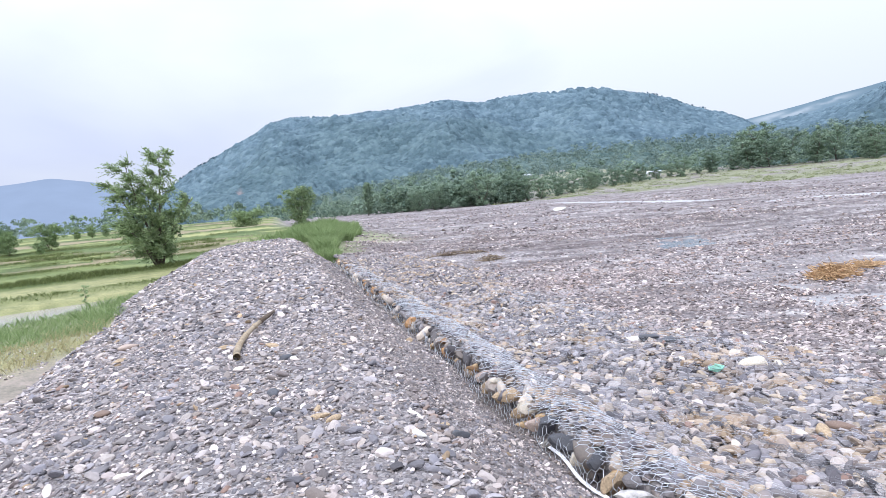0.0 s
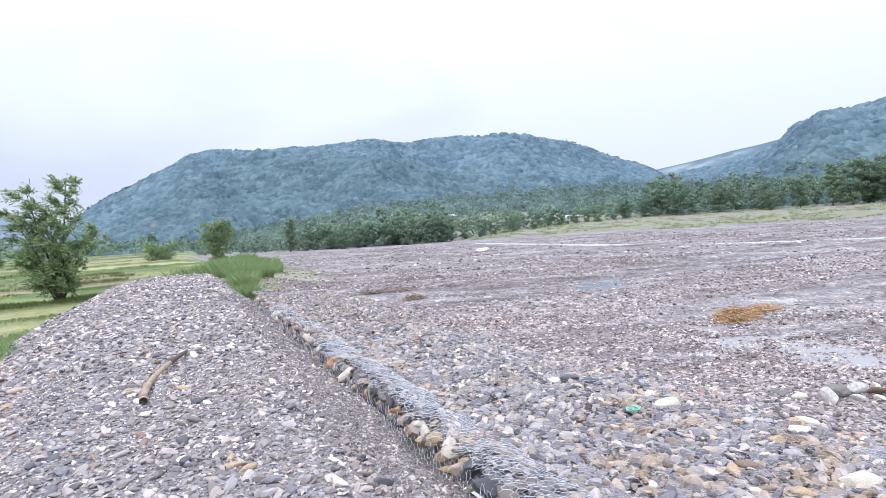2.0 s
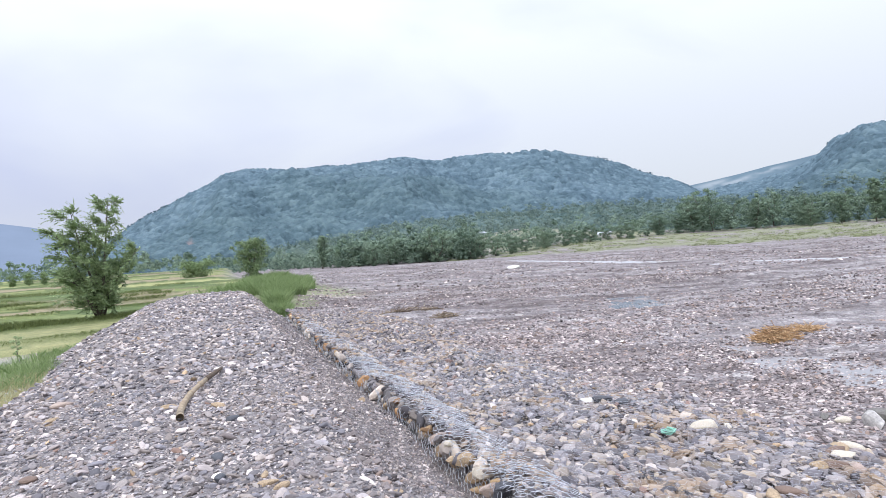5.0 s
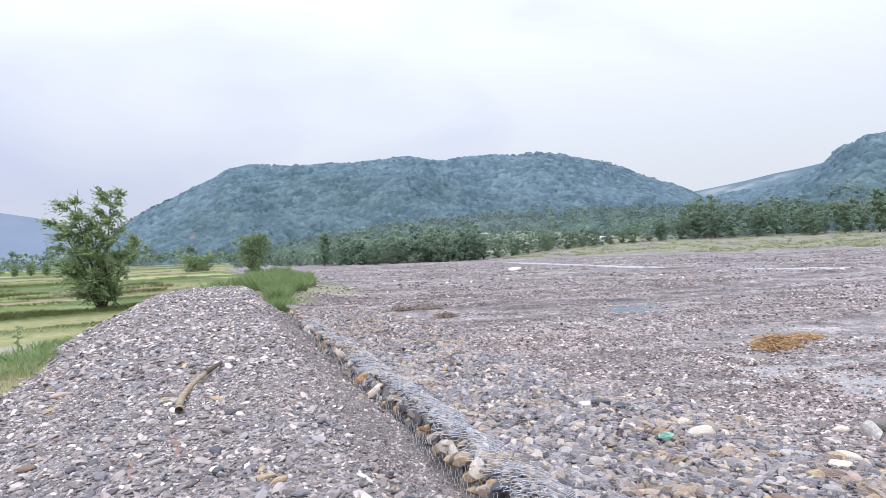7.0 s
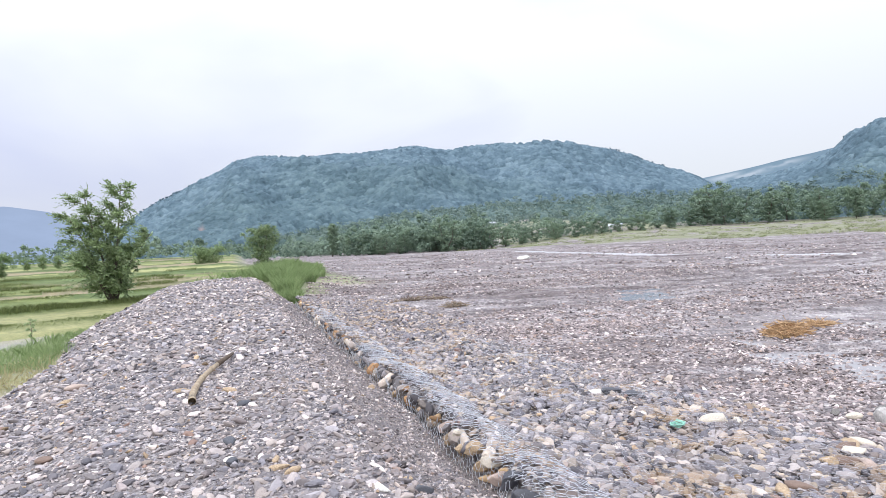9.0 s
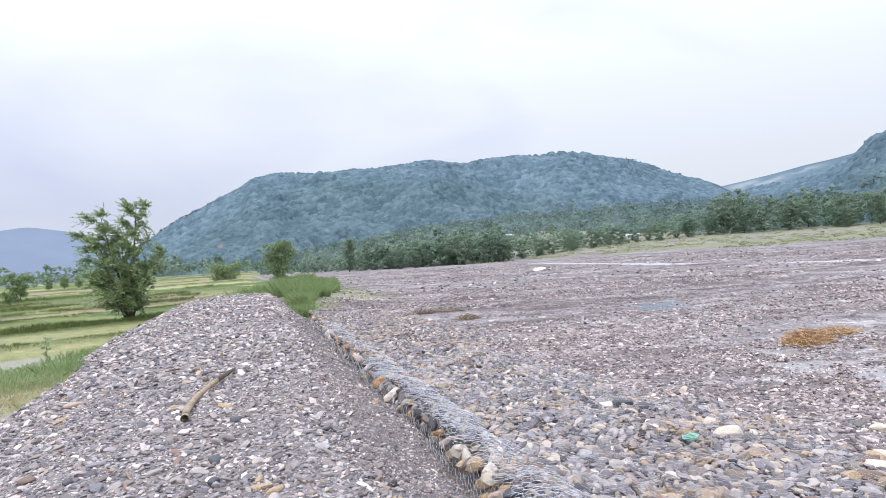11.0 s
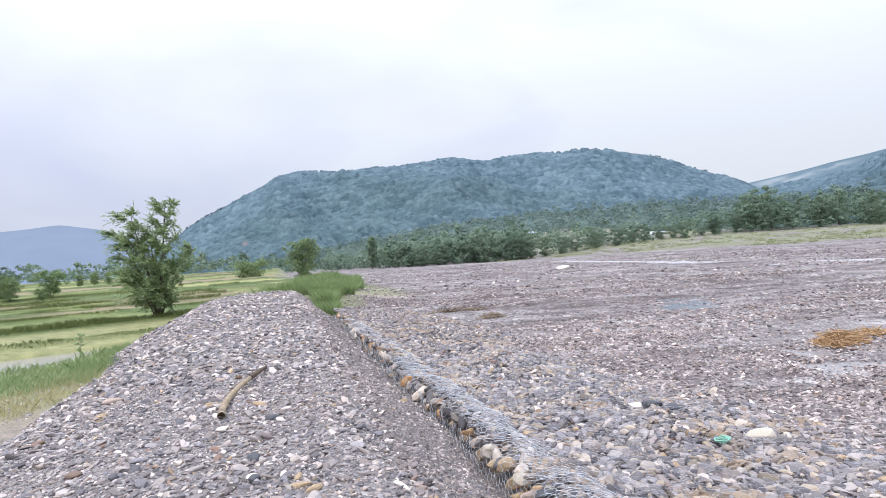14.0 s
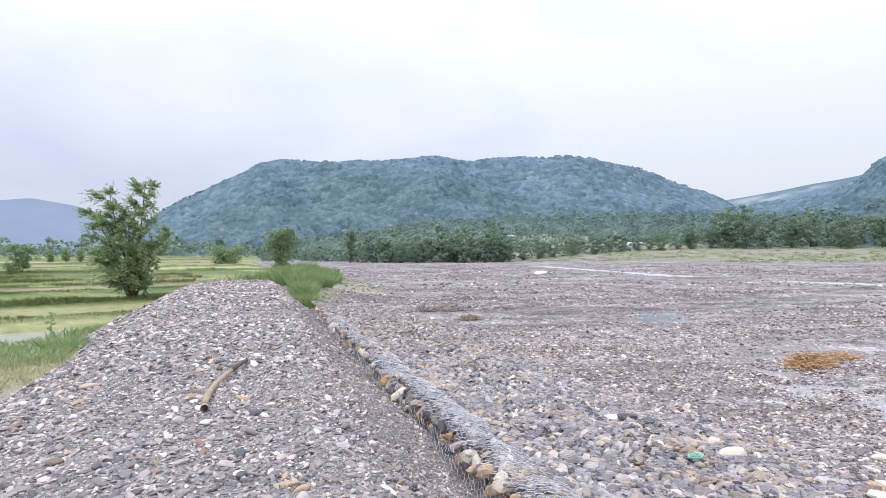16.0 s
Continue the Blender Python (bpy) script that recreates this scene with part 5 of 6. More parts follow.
sapling = make_tree("sapling", 1.1, 0.5, 65, M_LEAF, 10, 22, 0.035, 0.3, 0, 1, "thin leafy sapling at the edge of the flooded paddy", clump_r=0.14)
plant(sapling, -32.2, 26.5, 1.0, 0)
dark_proto = make_tree("dark_tree", 4.6, 5.0, 66, M_WOOD_LEAF, 26, 70, 0.22, 0.03, 0, 2, "dark round tree at the edge of the paddies", "dark trees by the paddies", 0.2, 0.5)
for _k, (_az, _r) in enumerate(((-41.9, 128), (-41.1, 122), (-40.3, 126), (-42.9, 120))):
    plant(dark_proto if _k == 0 else copy_thing(dark_proto, Matrix.Identity(4)), _az, _r, 0.92 + 0.08 * (_k % 3), 70 * _k)


def woods(name, label, az0, az1, r0, r1, count, size, z_of, seed, mat):
    """Far woods as one body of leaf clumps."""
    g = np.random.default_rng(seed)
    az, r = g.uniform(az0, az1, count), g.uniform(r0, r1, count)
    x, y = r * np.sin(np.radians(az)), r * np.cos(np.radians(az))
    clear = (np.abs(az - 6.3) < 0.9) & (r > 285) & (r < 398) | (np.abs(az - 17.2) < 0.8) & (r > 300) & (r < 352)
    x, y, az, r = x[~clear], y[~clear], az[~clear], r[~clear]
    count = len(x)
    z = z_of(az, r, x, y)
    hgt = size * (0.5 + 0.75 * g.random(count) ** 1.4)
    cs, rad = [], []
    for k in range(7):
        a, e = g.uniform(0, 2 * math.pi, count), np.radians(g.uniform(-35, 85, count))
        w = hgt * g.uniform(0.22, 0.36, count)
        cs.append(np.stack([x + w * np.cos(a) * np.cos(e), y + w * np.sin(a) * np.cos(e), z + hgt * 0.48 + 1.2 * w * np.sin(e)], -1))
        rad.append(hgt * g.uniform(0.11, 0.2, count))
    centre, radius = np.concatenate(cs), np.concatenate(rad)
    v, f = leaf_cloud(g, centre, radius, 13, radius * 0.42, (1, 1, 0.9), 0.3, 0.65, 0.3, True)
    me = np_mesh(name, v, f, mat, False)
    shade = np.repeat(np.tile(g.random(count), 7), 13 * 4)
    me.attributes.new("tree", "FLOAT", "POINT").data.foreach_set("value", shade.astype(np.float32))
    return tagged(new(name, me), label, "woods", kind="stuff")


def bank_woods():
    """The closed woods behind the far bank: crowns of many leafy clumps, rising towards the hills."""
    g = np.random.default_rng(205)
    n = 1250
    az, back = np.where(g.random(n) < 0.32, g.uniform(-13, 6, n), g.uniform(-13, 62, n)), 90 * g.random(n) ** 1.7
    edge_shrub = g.random(n) < 0.30
    back = np.where(edge_shrub, g.uniform(-4, 3, n), back)
    r = np.interp(az, WOODS_EDGE[0], WOODS_EDGE[1]) + 6 * vnoise(az * 1.5, 0 * az, 31) + back
    x, y = r * np.sin(np.radians(az)), r * np.cos(np.radians(az))
    z = ground_height(x, y) + 0.06 * back * ss(18, 26, az)
    tall = np.interp(az, (-14, -8, 5, 9, 20, 26, 34, 62), (4.2, 7.0, 9.0, 6.5, 7.5, 10.0, 12.0, 14.0)) * (0.45 + 0.6 * g.random(n) ** 1.3 + 0.55 * (g.random(n) < 0.08))
    tall = np.where(edge_shrub, g.uniform(1.6, 3.6, n), tall)
    gap = (np.abs(az - 6.3) < 0.35) & (r < 398) | (np.abs(az - 17.2) < 0.5) & (r < 352)
    tall = np.where(gap, tall * 0.3, tall)
    wide = np.minimum(tall, 9) * g.uniform(0.34, 0.5, n)
    pos, rad, hue = [], [], []
    tone = g.random(n)
    for k in range(11):
        a, e = g.uniform(0, 2 * math.pi, n), np.radians(g.uniform(-55, 90, n))
        w = wide * (0.55 + 0.45 * g.random(n)) * (1.15 - 0.45 * np.maximum(np.sin(e), 0))
        pos.append(np.stack([x + w * np.cos(a) * np.cos(e), y + w * np.sin(a) * np.cos(e), z + tall * (0.5 + 0.44 * np.sin(e))], -1))
        rad.append(np.minimum(tall, 9) * g.uniform(0.09, 0.19, n))
        hue.append(np.clip(tone * 0.75 + 0.35 * g.random(n) - 0.05, 0, 1))
    pos, rad, hue = np.concatenate(pos), np.concatenate(rad), np.concatenate(hue)
    lumps = stone_shapes(10, 1, 206, (0.75, 0.95), 3)
    pick = np.where(np.arange(len(pos)) % 2, g.integers(0, 10, len(pos)), -1)
    turn = turns(g, len(pos), 0.5)
    vs, fs, cs, base = [], [], [], 0
    for k, (v, f) in enumerate(lumps):
        sel = np.where(pick == k)[0]
        vs.append((np.einsum("nij,vj->nvi", turn[sel], v) * 1.25 * rad[sel][:, None, None] + pos[sel][:, None, :]).reshape(-1, 3))
        fs.append((f[None] + (np.arange(len(sel)) * len(v))[:, None, None]).reshape(-1, 3) + base)
        cs.append(np.repeat(hue[sel], len(v)))
        base += len(sel) * len(v)
    me = np_mesh("bank_woods", np.concatenate(vs), np.concatenate(fs), M_CANOPY_BANK)
    me.attributes.new("tree", "FLOAT", "POINT").data.foreach_set("value", np.concatenate(cs).astype(np.float32))
    tagged(new("bank_woods", me), "dense green woods behind the far bank and up the foot of the hills", "woods", kind="stuff")
    v, f = leaf_cloud(g, pos, rad * 1.35, 18, rad * 0.34, (1, 1, 0.9), 0.35, 0.5, 0.35, True)
    me = np_mesh("woods_leaves", v, f, M_WOODS, False)
    me.attributes.new("tree", "FLOAT", "POINT").data.foreach_set("value", np.repeat(hue, 72).astype(np.float32))
    tagged(new("woods_leaves", me), "outer leaves of the dense green woods", "leaves", kind="stuff")


bank_woods()
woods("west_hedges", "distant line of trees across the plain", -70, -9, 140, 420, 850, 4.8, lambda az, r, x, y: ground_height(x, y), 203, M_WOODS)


# ---- grass ----
def blades(name, px, py, pz, height, g, mat, label, width=0.03, lean=0.5):
    n = len(px)
    a = g.uniform(0, 2 * math.pi, n)
    h = height * g.uniform(0.55, 1.2, n)
    side = np.stack([np.cos(a), np.sin(a), 0 * a], -1) * (width * g.uniform(0.6, 1.4, n))[:, None]
    base = np.stack([px, py, pz], -1)
    b = g.uniform(0, 2 * math.pi, n)
    out = np.stack([np.cos(b), np.sin(b), 0 * b], -1) * (lean * h * g.random(n))[:, None]
    mid = base + out * 0.35 + np.stack([0 * h, 0 * h, h * 0.6], -1)
    top = base + out + np.stack([0 * h, 0 * h, h], -1)
    v = np.stack([base - side, base + side, mid + side * 0.7, top, mid - side * 0.7], 1).reshape(-1, 3)
    f = np.arange(n * 5).reshape(n, 5)
    return tagged(new(name, np_mesh(name, v, f, mat, False)), label, "grass", kind="stuff")


def grasses():
    g = np.random.default_rng(300)
    n = 85000
    v = g.uniform(29, 60, n)
    right = 2.4 + (v - 29) * 0.155 + 0.7 * vnoise(v * 0.4, 0 * v, 5)
    u = right - np.abs(g.normal(0, 2.8, n))
    keep = u > np.where(v < HEAP_END + 2, 1.7, -3.5)
    u, v = u[keep], v[keep]
    x, y = to_xy(u, v)
    blades("tall_grass", x, y, ground_height(x, y) - 0.03, 0.62 + 0.30 * fbm(u * 0.7, v * 0.7, 3, 7), g, M_GRASS, "thick bright green tall grass on the levee", 0.013, 0.9)
    n = 95000
    u, v = g.uniform(-13, -4.4, n), g.uniform(6, 40, n)
    x, y = to_xy(u, v)
    p = x * FIELD_P[0] + y * FIELD_P[1]
    dens = 0.5 + 0.5 * vnoise(x * 0.5, y * 0.5, 15)
    keep = (p < 17.5) & (x > -0.83 * y + 0.9 * vnoise(x * 0.8, y * 0.8, 14)) & (p > 13.2 + 0.9 * vnoise(x * 0.5, y * 0.5, 16)) & (g.random(n) < 0.35 + dens)
    u, v, x, y = u[keep], v[keep], x[keep], y[keep]
    blades("bank_grass", x, y, ground_height(x, y) - 0.03, 0.25 + 0.13 * vnoise(x * 0.7, y * 0.7, 17), g, M_GRASS, "green grass on the strip beside the flooded paddy", 0.006, 1.1)
    n = 42000
    u, v = g.uniform(-10, -4.4, n), g.uniform(5, 34, n)
    x, y = to_xy(u, v)
    p = x * FIELD_P[0] + y * FIELD_P[1]
    keep = (p > 11.2 + 0.6 * vnoise(x * 0.5, y * 0.5, 19)) & (p < 14.2) & (vnoise(x * 0.6, y * 0.6, 18) > -0.35)
    x, y = x[keep], y[keep]
    blades("dry_grass", x, y, ground_height(x, y) - 0.02, 0.17 + 0 * x, g, M_DRYGRASS, "short straw-coloured grass along the dirt track", 0.005, 1.5)
    # grass on the banks between the paddies
    xs, ys = [], []
    for edge, count in ((30.9, 12000), (38.2, 26000), (46.8, 18000), (52.5, 16000), (57.5, 14000), (63, 14000), (74, 10000)):
        along = g.uniform(-22, 42, count)
        d = edge - 0.1 + g.normal(0, 0.35, count)
        x, y = -0.67 * d + 0.74 * along, 0.74 * d + 0.67 * along
        shift = edge - 0.1 - field_q(x, y)
        x, y = x - 0.67 * (shift + g.normal(0, 0.3, count)), y + 0.74 * (shift + g.normal(0, 0.3, count))
        u, _ = to_uv(x, y)
        keep = (u < -5) & (fbm(x * 0.22, y * 0.22, 3, 25) > -0.45 + 0.5 * g.random(len(x)))
        xs.append(x[keep])
        ys.append(y[keep])
    x, y = np.concatenate(xs), np.concatenate(ys)
    blades("bund_grass", x, y, ground_height(x, y) - 0.03, np.maximum(0.17 + 0.16 * fbm(x * 0.25, y * 0.25, 3, 26), 0.05), g, M_BUND, "dark green grass along the paddy banks", 0.013, 1.2)
    n = 1300
    x, y = -10.55 + g.normal(0, 0.24, n), 11.3 + g.normal(0, 0.22, n)
    blades("grass_tuft", x, y, ground_height(x, y) - 0.02, 0.60 + 0 * x, g, M_GRASS, "upright clump of green reed grass", 0.006, 0.55)


grasses()


def bank_shrubs():
    g = np.random.default_rng(310)
    n = 700
    az, r = g.uniform(3, 50, n), 192 + 105 * g.random(n) ** 1.3
    x, y = r * np.sin(np.radians(az)), r * np.cos(np.radians(az))
    keep = vnoise(x * 0.04, y * 0.10, 12) > -0.25
    x, y = x[keep], y[keep]
    s = g.uniform(0.4, 1.2, len(x))
    v, f = leaf_cloud(g, np.stack([x, y, ground_height(x, y) + s * 0.12], -1), s * 1.3, 40, 0.26, (1.6, 1.6, 0.42), 0.45, 0.42, 0.35, True)
    tagged(new("bank_shrubs", np_mesh("bank_shrubs", v, f, M_BANKGRASS, False)), "low green shrubs scattered along the grassy far bank", "shrubs", kind="stuff")


bank_shrubs()


# ---- loose things ----
M_BAMBOO = bark_material("weathered_bamboo", (0.24, 0.18, 0.115), (0.45, 0.365, 0.255))
M_BAMBOO_DARK = bark_material("charred_wood", (0.06, 0.045, 0.035), (0.16, 0.11, 0.07))


def build_log():
    """A crooked bamboo pole, hollow at the near end."""
    a, b = (-2.46, 6.35), (-2.98, 9.45)
    pts = []
    for t in np.linspace(0, 1, 11):
        x, y = a[0] + (b[0] - a[0]) * t - 0.13 * math.sin(math.pi * t ** 0.8 * 0.95), a[1] + (b[1] - a[1]) * t
        u, v = to_uv(x, y)
        pts.append((x, y, float(heap_height(np.array([u]), np.array([v]))[0])))
    z0, z1 = pts[0][2], pts[-1][2]
    pts = [Vector((p[0], p[1], max(p[2], z0 + (z1 - z0) * k / 10) + 0.045)) for k, p in enumerate(pts)]
    root = tagged(new("bamboo_log"), "weathered pale brown bamboo log lying on gravel", "log")
    bm = bmesh.new()
    tube(bm, pts[:8], [0.040, 0.037, 0.036, 0.035, 0.033, 0.032, 0.031, 0.031], 12)
    bm.faces.ensure_lookup_table()
    first = min(bm.faces, key=lambda f: (f.calc_center_median() - pts[0]).length)
    bmesh.ops.inset_region(bm, faces=[first], thickness=0.012)
    bmesh.ops.translate(bm, verts=first.verts[:], vec=(pts[1] - pts[0]).normalized() * 0.10)
    shaft = part("shaft", bm_mesh("shaft", bm, M_BAMBOO, True), root)
    for k in (2, 4, 6):
        d = (pts[k + 1] - pts[k - 1]).normalized() * 0.012
        bm = bmesh.new()
        tube(bm, [pts[k] - d, pts[k] - d * 0.4, pts[k] + d * 0.4, pts[k] + d], [0.035, 0.040, 0.040, 0.034], 12)
        part("node_ring", bm_mesh("node_ring", bm, M_BAMBOO, True), shaft)
    bm = bmesh.new()
    tube(bm, pts[7:], [0.034, 0.035, 0.030, 0.020], 10)
    part("dark_end", bm_mesh("dark_end", bm, M_BAMBOO_DARK, True), root, "dark rotten end of the log")
    return root


build_log()

heap_stones()
mattress_things()


def bed_stones():
    g = np.random.default_rng(400)
    sets = {"shingle": [], "stones": []}
    for key, n, r0, r1, lo, hi in (("shingle", 16000, 5, 12, 0.045, 0.14), ("stones", 28000, 11, 19, 0.05, 0.14), ("stones", 70000, 16, 46, 0.06, 0.19), ("stones", 36000, 42, 140, 0.14, 0.38)):
        az = np.radians(g.uniform(-16, 58, n))
        r = np.sqrt(g.uniform(r0 ** 2, r1 ** 2, n))
        x, y = r * np.sin(az), r * np.cos(az)
        u, v = to_uv(x, y)
        dens = 0.82 + 1.25 * fbm(u * 0.05, v * 0.22, 3, 43) + 0.4 * (r < 14)
        wet = 0 * x
        for pts, w in zip(CHANNELS, CHANNEL_W):
            wet = np.maximum(wet, np.exp(-(path_distance(x, y, pts) / (w * 0.75)) ** 2))
        keep = (u > 6.0) & (g.random(n) < dens) & (g.random(n) > wet * 0.93)
        keep |= (u > 1.9) & (u <= 6.0) & (v > 28) & (u > 2.4 + (v - 29) * 0.155)
        x, y = x[keep], y[keep]
        s = lo + (hi - lo) * g.random(len(x)) ** 2.0
        sets[key].append((np.stack([x, y, ground_height(x, y) + 0.03 * s], -1), s))
    for k, n, w in ((0, 6500, 1.35), (1, 250, 1.3)):
        pts = np.array(CHANNELS[k])
        t = g.uniform(0, len(pts) - 1.001, n)
        i = t.astype(int)
        c = pts[i] + (pts[i + 1] - pts[i]) * (t - i)[:, None]
        off = g.normal(0, 0.55 * w, (n, 2))
        x, y = c[:, 0] + off[:, 0], c[:, 1] + off[:, 1]
        keep = (fbm(x * 1.1, y * 1.1, 2, 49) > -0.15 - 0.5 * (g.random(n) < 0.25)) & (to_uv(x, y)[0] > 6.2)
        x, y = x[keep], y[keep]
        s = 0.04 + 0.085 * g.random(len(x)) ** 2
        sets["shingle"].append((np.stack([x, y, np.maximum(ground_height(x, y), -0.115) + 0.10 * s], -1), s))
    for key, shapes, label in (("shingle", CHIPS, "loose grey and mauve shingle on the river bed"), ("stones", CRUMBS, "pale and dark stones strewn over the wide river bed")):
        ps, sz = [a for a, _ in sets[key]], [b for _, b in sets[key]]
        me = many_stones("river_" + key, np.concatenate(ps), np.concatenate(sz), shapes, M_BED_STONE, g, 0.3, False)
        tagged(new("river_" + key, me), label, "stones", kind="stuff")


bed_stones()


def track_gravel():
    """Loose gravel spilled on the dirt track at the foot of the embankment."""
    g = np.random.default_rng(420)
    u, v = -3.6 - 5.5 * g.random(6500) ** 1.6, g.uniform(3, 26, 6500)
    x, y = to_xy(u, v)
    p = x * FIELD_P[0] + y * FIELD_P[1]
    keep = (p < 13.5) & (vnoise(x * 0.6, y * 0.6, 23) > -0.35)
    x, y = x[keep], y[keep]
    s = 0.025 + 0.075 * g.random(len(x)) ** 2.2
    me = many_stones("track_gravel", np.stack([x, y, ground_height(x, y) + 0.05 * s], -1), s, CRUMBS, M_HEAP_STONE, g, 0.3, False)
    tagged(new("track_gravel", me), "loose grey gravel spilled on the dirt track", "gravel", kind="stuff")


track_gravel()


# ---- small things ----
BIG = stone_shapes(10, 3, 77, (0.45, 0.75), 8)
ROUGH = stone_shapes(8, 3, 78, (0.6, 0.85), 12)


def rock(name, x, y, size, mat, label, on, parent=None, turn=0.0, squash=0.8, shape=0):
    """One larger stone, bedded a little in what it lies on."""
    u, v = to_uv(x, y)
    z = float({"heap": lambda: heap_height(np.array([u]), np.array([v]))[0], "mattress": lambda: gabion_height(np.array([u]), np.array([v]))[0],
               "bed": lambda: ground_height(np.array([x]), np.array([y]))[0]}[on]())
    vv, ff = ROUGH[shape % len(ROUGH)] if on == "bed" else BIG[shape % len(BIG)]
    ob = new(name, np_mesh(name, vv * np.array([1, 1, squash]), ff, mat, on != "bed"))
    low = float((vv[:, 2] * squash).min()) * size
    ob.matrix_basis = pose(x, y, z - low * 0.62, 4, -5, turn) @ Matrix.Diagonal((size, size, size, 1))
    if parent:
        ob.parent = parent
        ob["label"] = label
        return ob
    return tagged(ob, label, "rock")


for k, (x, y, size, mat, what) in enumerate((
        (-1.10, 4.30, 0.14, M_ORANGE, "iron-stained orange stone"), (-0.98, 4.20, 0.11, M_ORANGE, "iron-stained orange stone"), (-1.16, 4.46, 0.10, M_ORANGE, "iron-stained orange stone"),
        (-0.36, 3.97, 0.13, M_WHITE, "smooth white quartz stone"), (-0.10, 4.14, 0.16, M_BLACK, "black slate stone"), (-0.22, 4.42, 0.10, M_ORANGE, "ochre stone"),
        (-1.46, 4.42, 0.16, M_BLACK, "dark slate stone"), (-3.18, 5.06, 0.15, M_BROWN, "dark brown round stone"), (-4.72, 8.3, 0.24, M_PINK, "pinkish sandstone slab"),
        (-4.30, 7.3, 0.22, M_ORANGE, "iron-stained orange stone"), (-1.62, 4.9, 0.15, M_BLACK, "dark slate stone"), (-2.25, 6.9, 0.17, M_ORANGE, "ochre stone"),
        (-2.9, 7.2, 0.16, M_ORANGE, "ochre stone"), (-1.9, 6.2, 0.18, M_BLACK, "dark slate stone"), (-0.9, 9.0, 0.18, M_ORANGE, "ochre stone"), (-3.5, 8.9, 0.17, M_PINK, "pinkish stone"))):
    rock("stone", x, y, size, mat, what, "heap", heap, k * 47, 0.7, k)
for k, (x, y, size, mat, what) in enumerate((
        (3.55, 7.70, 0.34, M_CREAM, "large cream limestone cobble"), (3.80, 7.64, 0.22, M_CREAM, "cream limestone cobble"), (2.55, 9.55, 0.26, M_WHITE, "white quartz cobble"),
        (2.75, 9.5, 0.30, M_BLACK, "black slate cobble"), (3.0, 9.3, 0.30, M_BLACK, "black slate cobble"), (3.45, 4.94, 0.20, M_ORANGE, "yellow ochre cobble"),
        (4.55, 6.75, 0.32, M_BROWN, "brown sandstone cobble"), (4.75, 6.9, 0.28, M_ORANGE, "ochre sandstone cobble"), (4.9, 6.95, 0.26, M_CREAM, "cream cobble"),
        (4.15, 6.1, 0.24, M_BROWN, "brown sandstone cobble"), (4.3, 6.05, 0.26, M_PINK, "pinkish cobble"), (3.95, 6.1, 0.22, M_ORANGE, "ochre cobble"),
        (4.08, 5.08, 0.36, M_CREAM, "large pale flat cobble"), (3.16, 5.54, 0.25, M_ORANGE, "ochre cobble"), (3.39, 5.63, 0.25, M_BROWN, "brown sandstone cobble"), (4.55, 6.56, 0.26, M_CREAM, "cream cobble"))):
    rock("cobble", x, y, size, mat, what, "mattress", mattress, k * 61, 0.7, k + 3)
for k, (x, y, size, squash, mat, what) in enumerate((
        (5.80, 7.74, 0.36, 1.0, M_GREY, "rough pale grey boulder on river gravel"), (6.12, 8.08, 0.32, 1.15, M_DARKROCK, "dark grey angular boulder on river gravel"),
        (6.45, 8.05, 0.26, 0.9, M_GREY, "small grey boulder on river gravel"), (6.75, 8.1, 0.24, 0.8, M_CREAM, "small cream boulder on river gravel"),
        (6.2, 7.75, 0.18, 0.8, M_GREY, "small grey boulder on river gravel"), (5.55, 8.0, 0.17, 0.8, M_CREAM, "small cream boulder on river gravel"),
        (5.45, 8.25, 0.16, 0.8, M_DARKROCK, "small dark boulder on river gravel"), (6.5, 7.7, 0.20, 0.7, M_CREAM, "small cream boulder on river gravel"),
        (7.0, 8.0, 0.26, 0.8, M_DARKROCK, "small dark boulder on river gravel"))):
    rock("boulder", x, y, size, mat, what, "bed", None, 75 + 53 * k, squash, 22 + k)
rock("pale_rock", 12.4, 80.0, 1.6, M_WHITE, "pale flat rock on the open river bed", "bed", None, 15, 0.5, 4)

M_PLASTIC = plain("green_plastic", (0.24, 0.50, 0.40), 0.45, 8, 0.15)
M_BLUE = plain("blue_plastic", (0.10, 0.16, 0.50), 0.4, 8, 0.2)
M_STRAP = plain("white_strap", (0.78, 0.78, 0.80), 0.5, 12, 0.08)
M_STRAW = leaf_material("straw", (0.31, 0.18, 0.085), (0.82, 0.57, 0.33), 1.5, 0.1)


def loop_of_cord():
    """A coil of green cord, tangled in three turns."""
    bm = bmesh.new()
    u, v = to_uv(2.96, 7.43)
    z = float(gabion_height(np.array([u]), np.array([v]))[0]) + 0.085
    pts = []
    for k in range(46):
        a = k / 14 * 2 * math.pi
        r = 0.075 + 0.018 * math.sin(k * 0.9) + 0.02 * (k / 46)
        pts.append(Vector((2.96 + r * math.cos(a), 7.43 + r * math.sin(a), z + 0.008 * math.sin(k * 1.7) + 0.0008 * k)))
    tube(bm, pts, [0.008] * len(pts), 6)
    return tagged(new("cord_coil", bm_mesh("cord_coil", bm, M_PLASTIC, True)), "small tangled coil of green plastic cord on cobbles", "cord")


loop_of_cord()


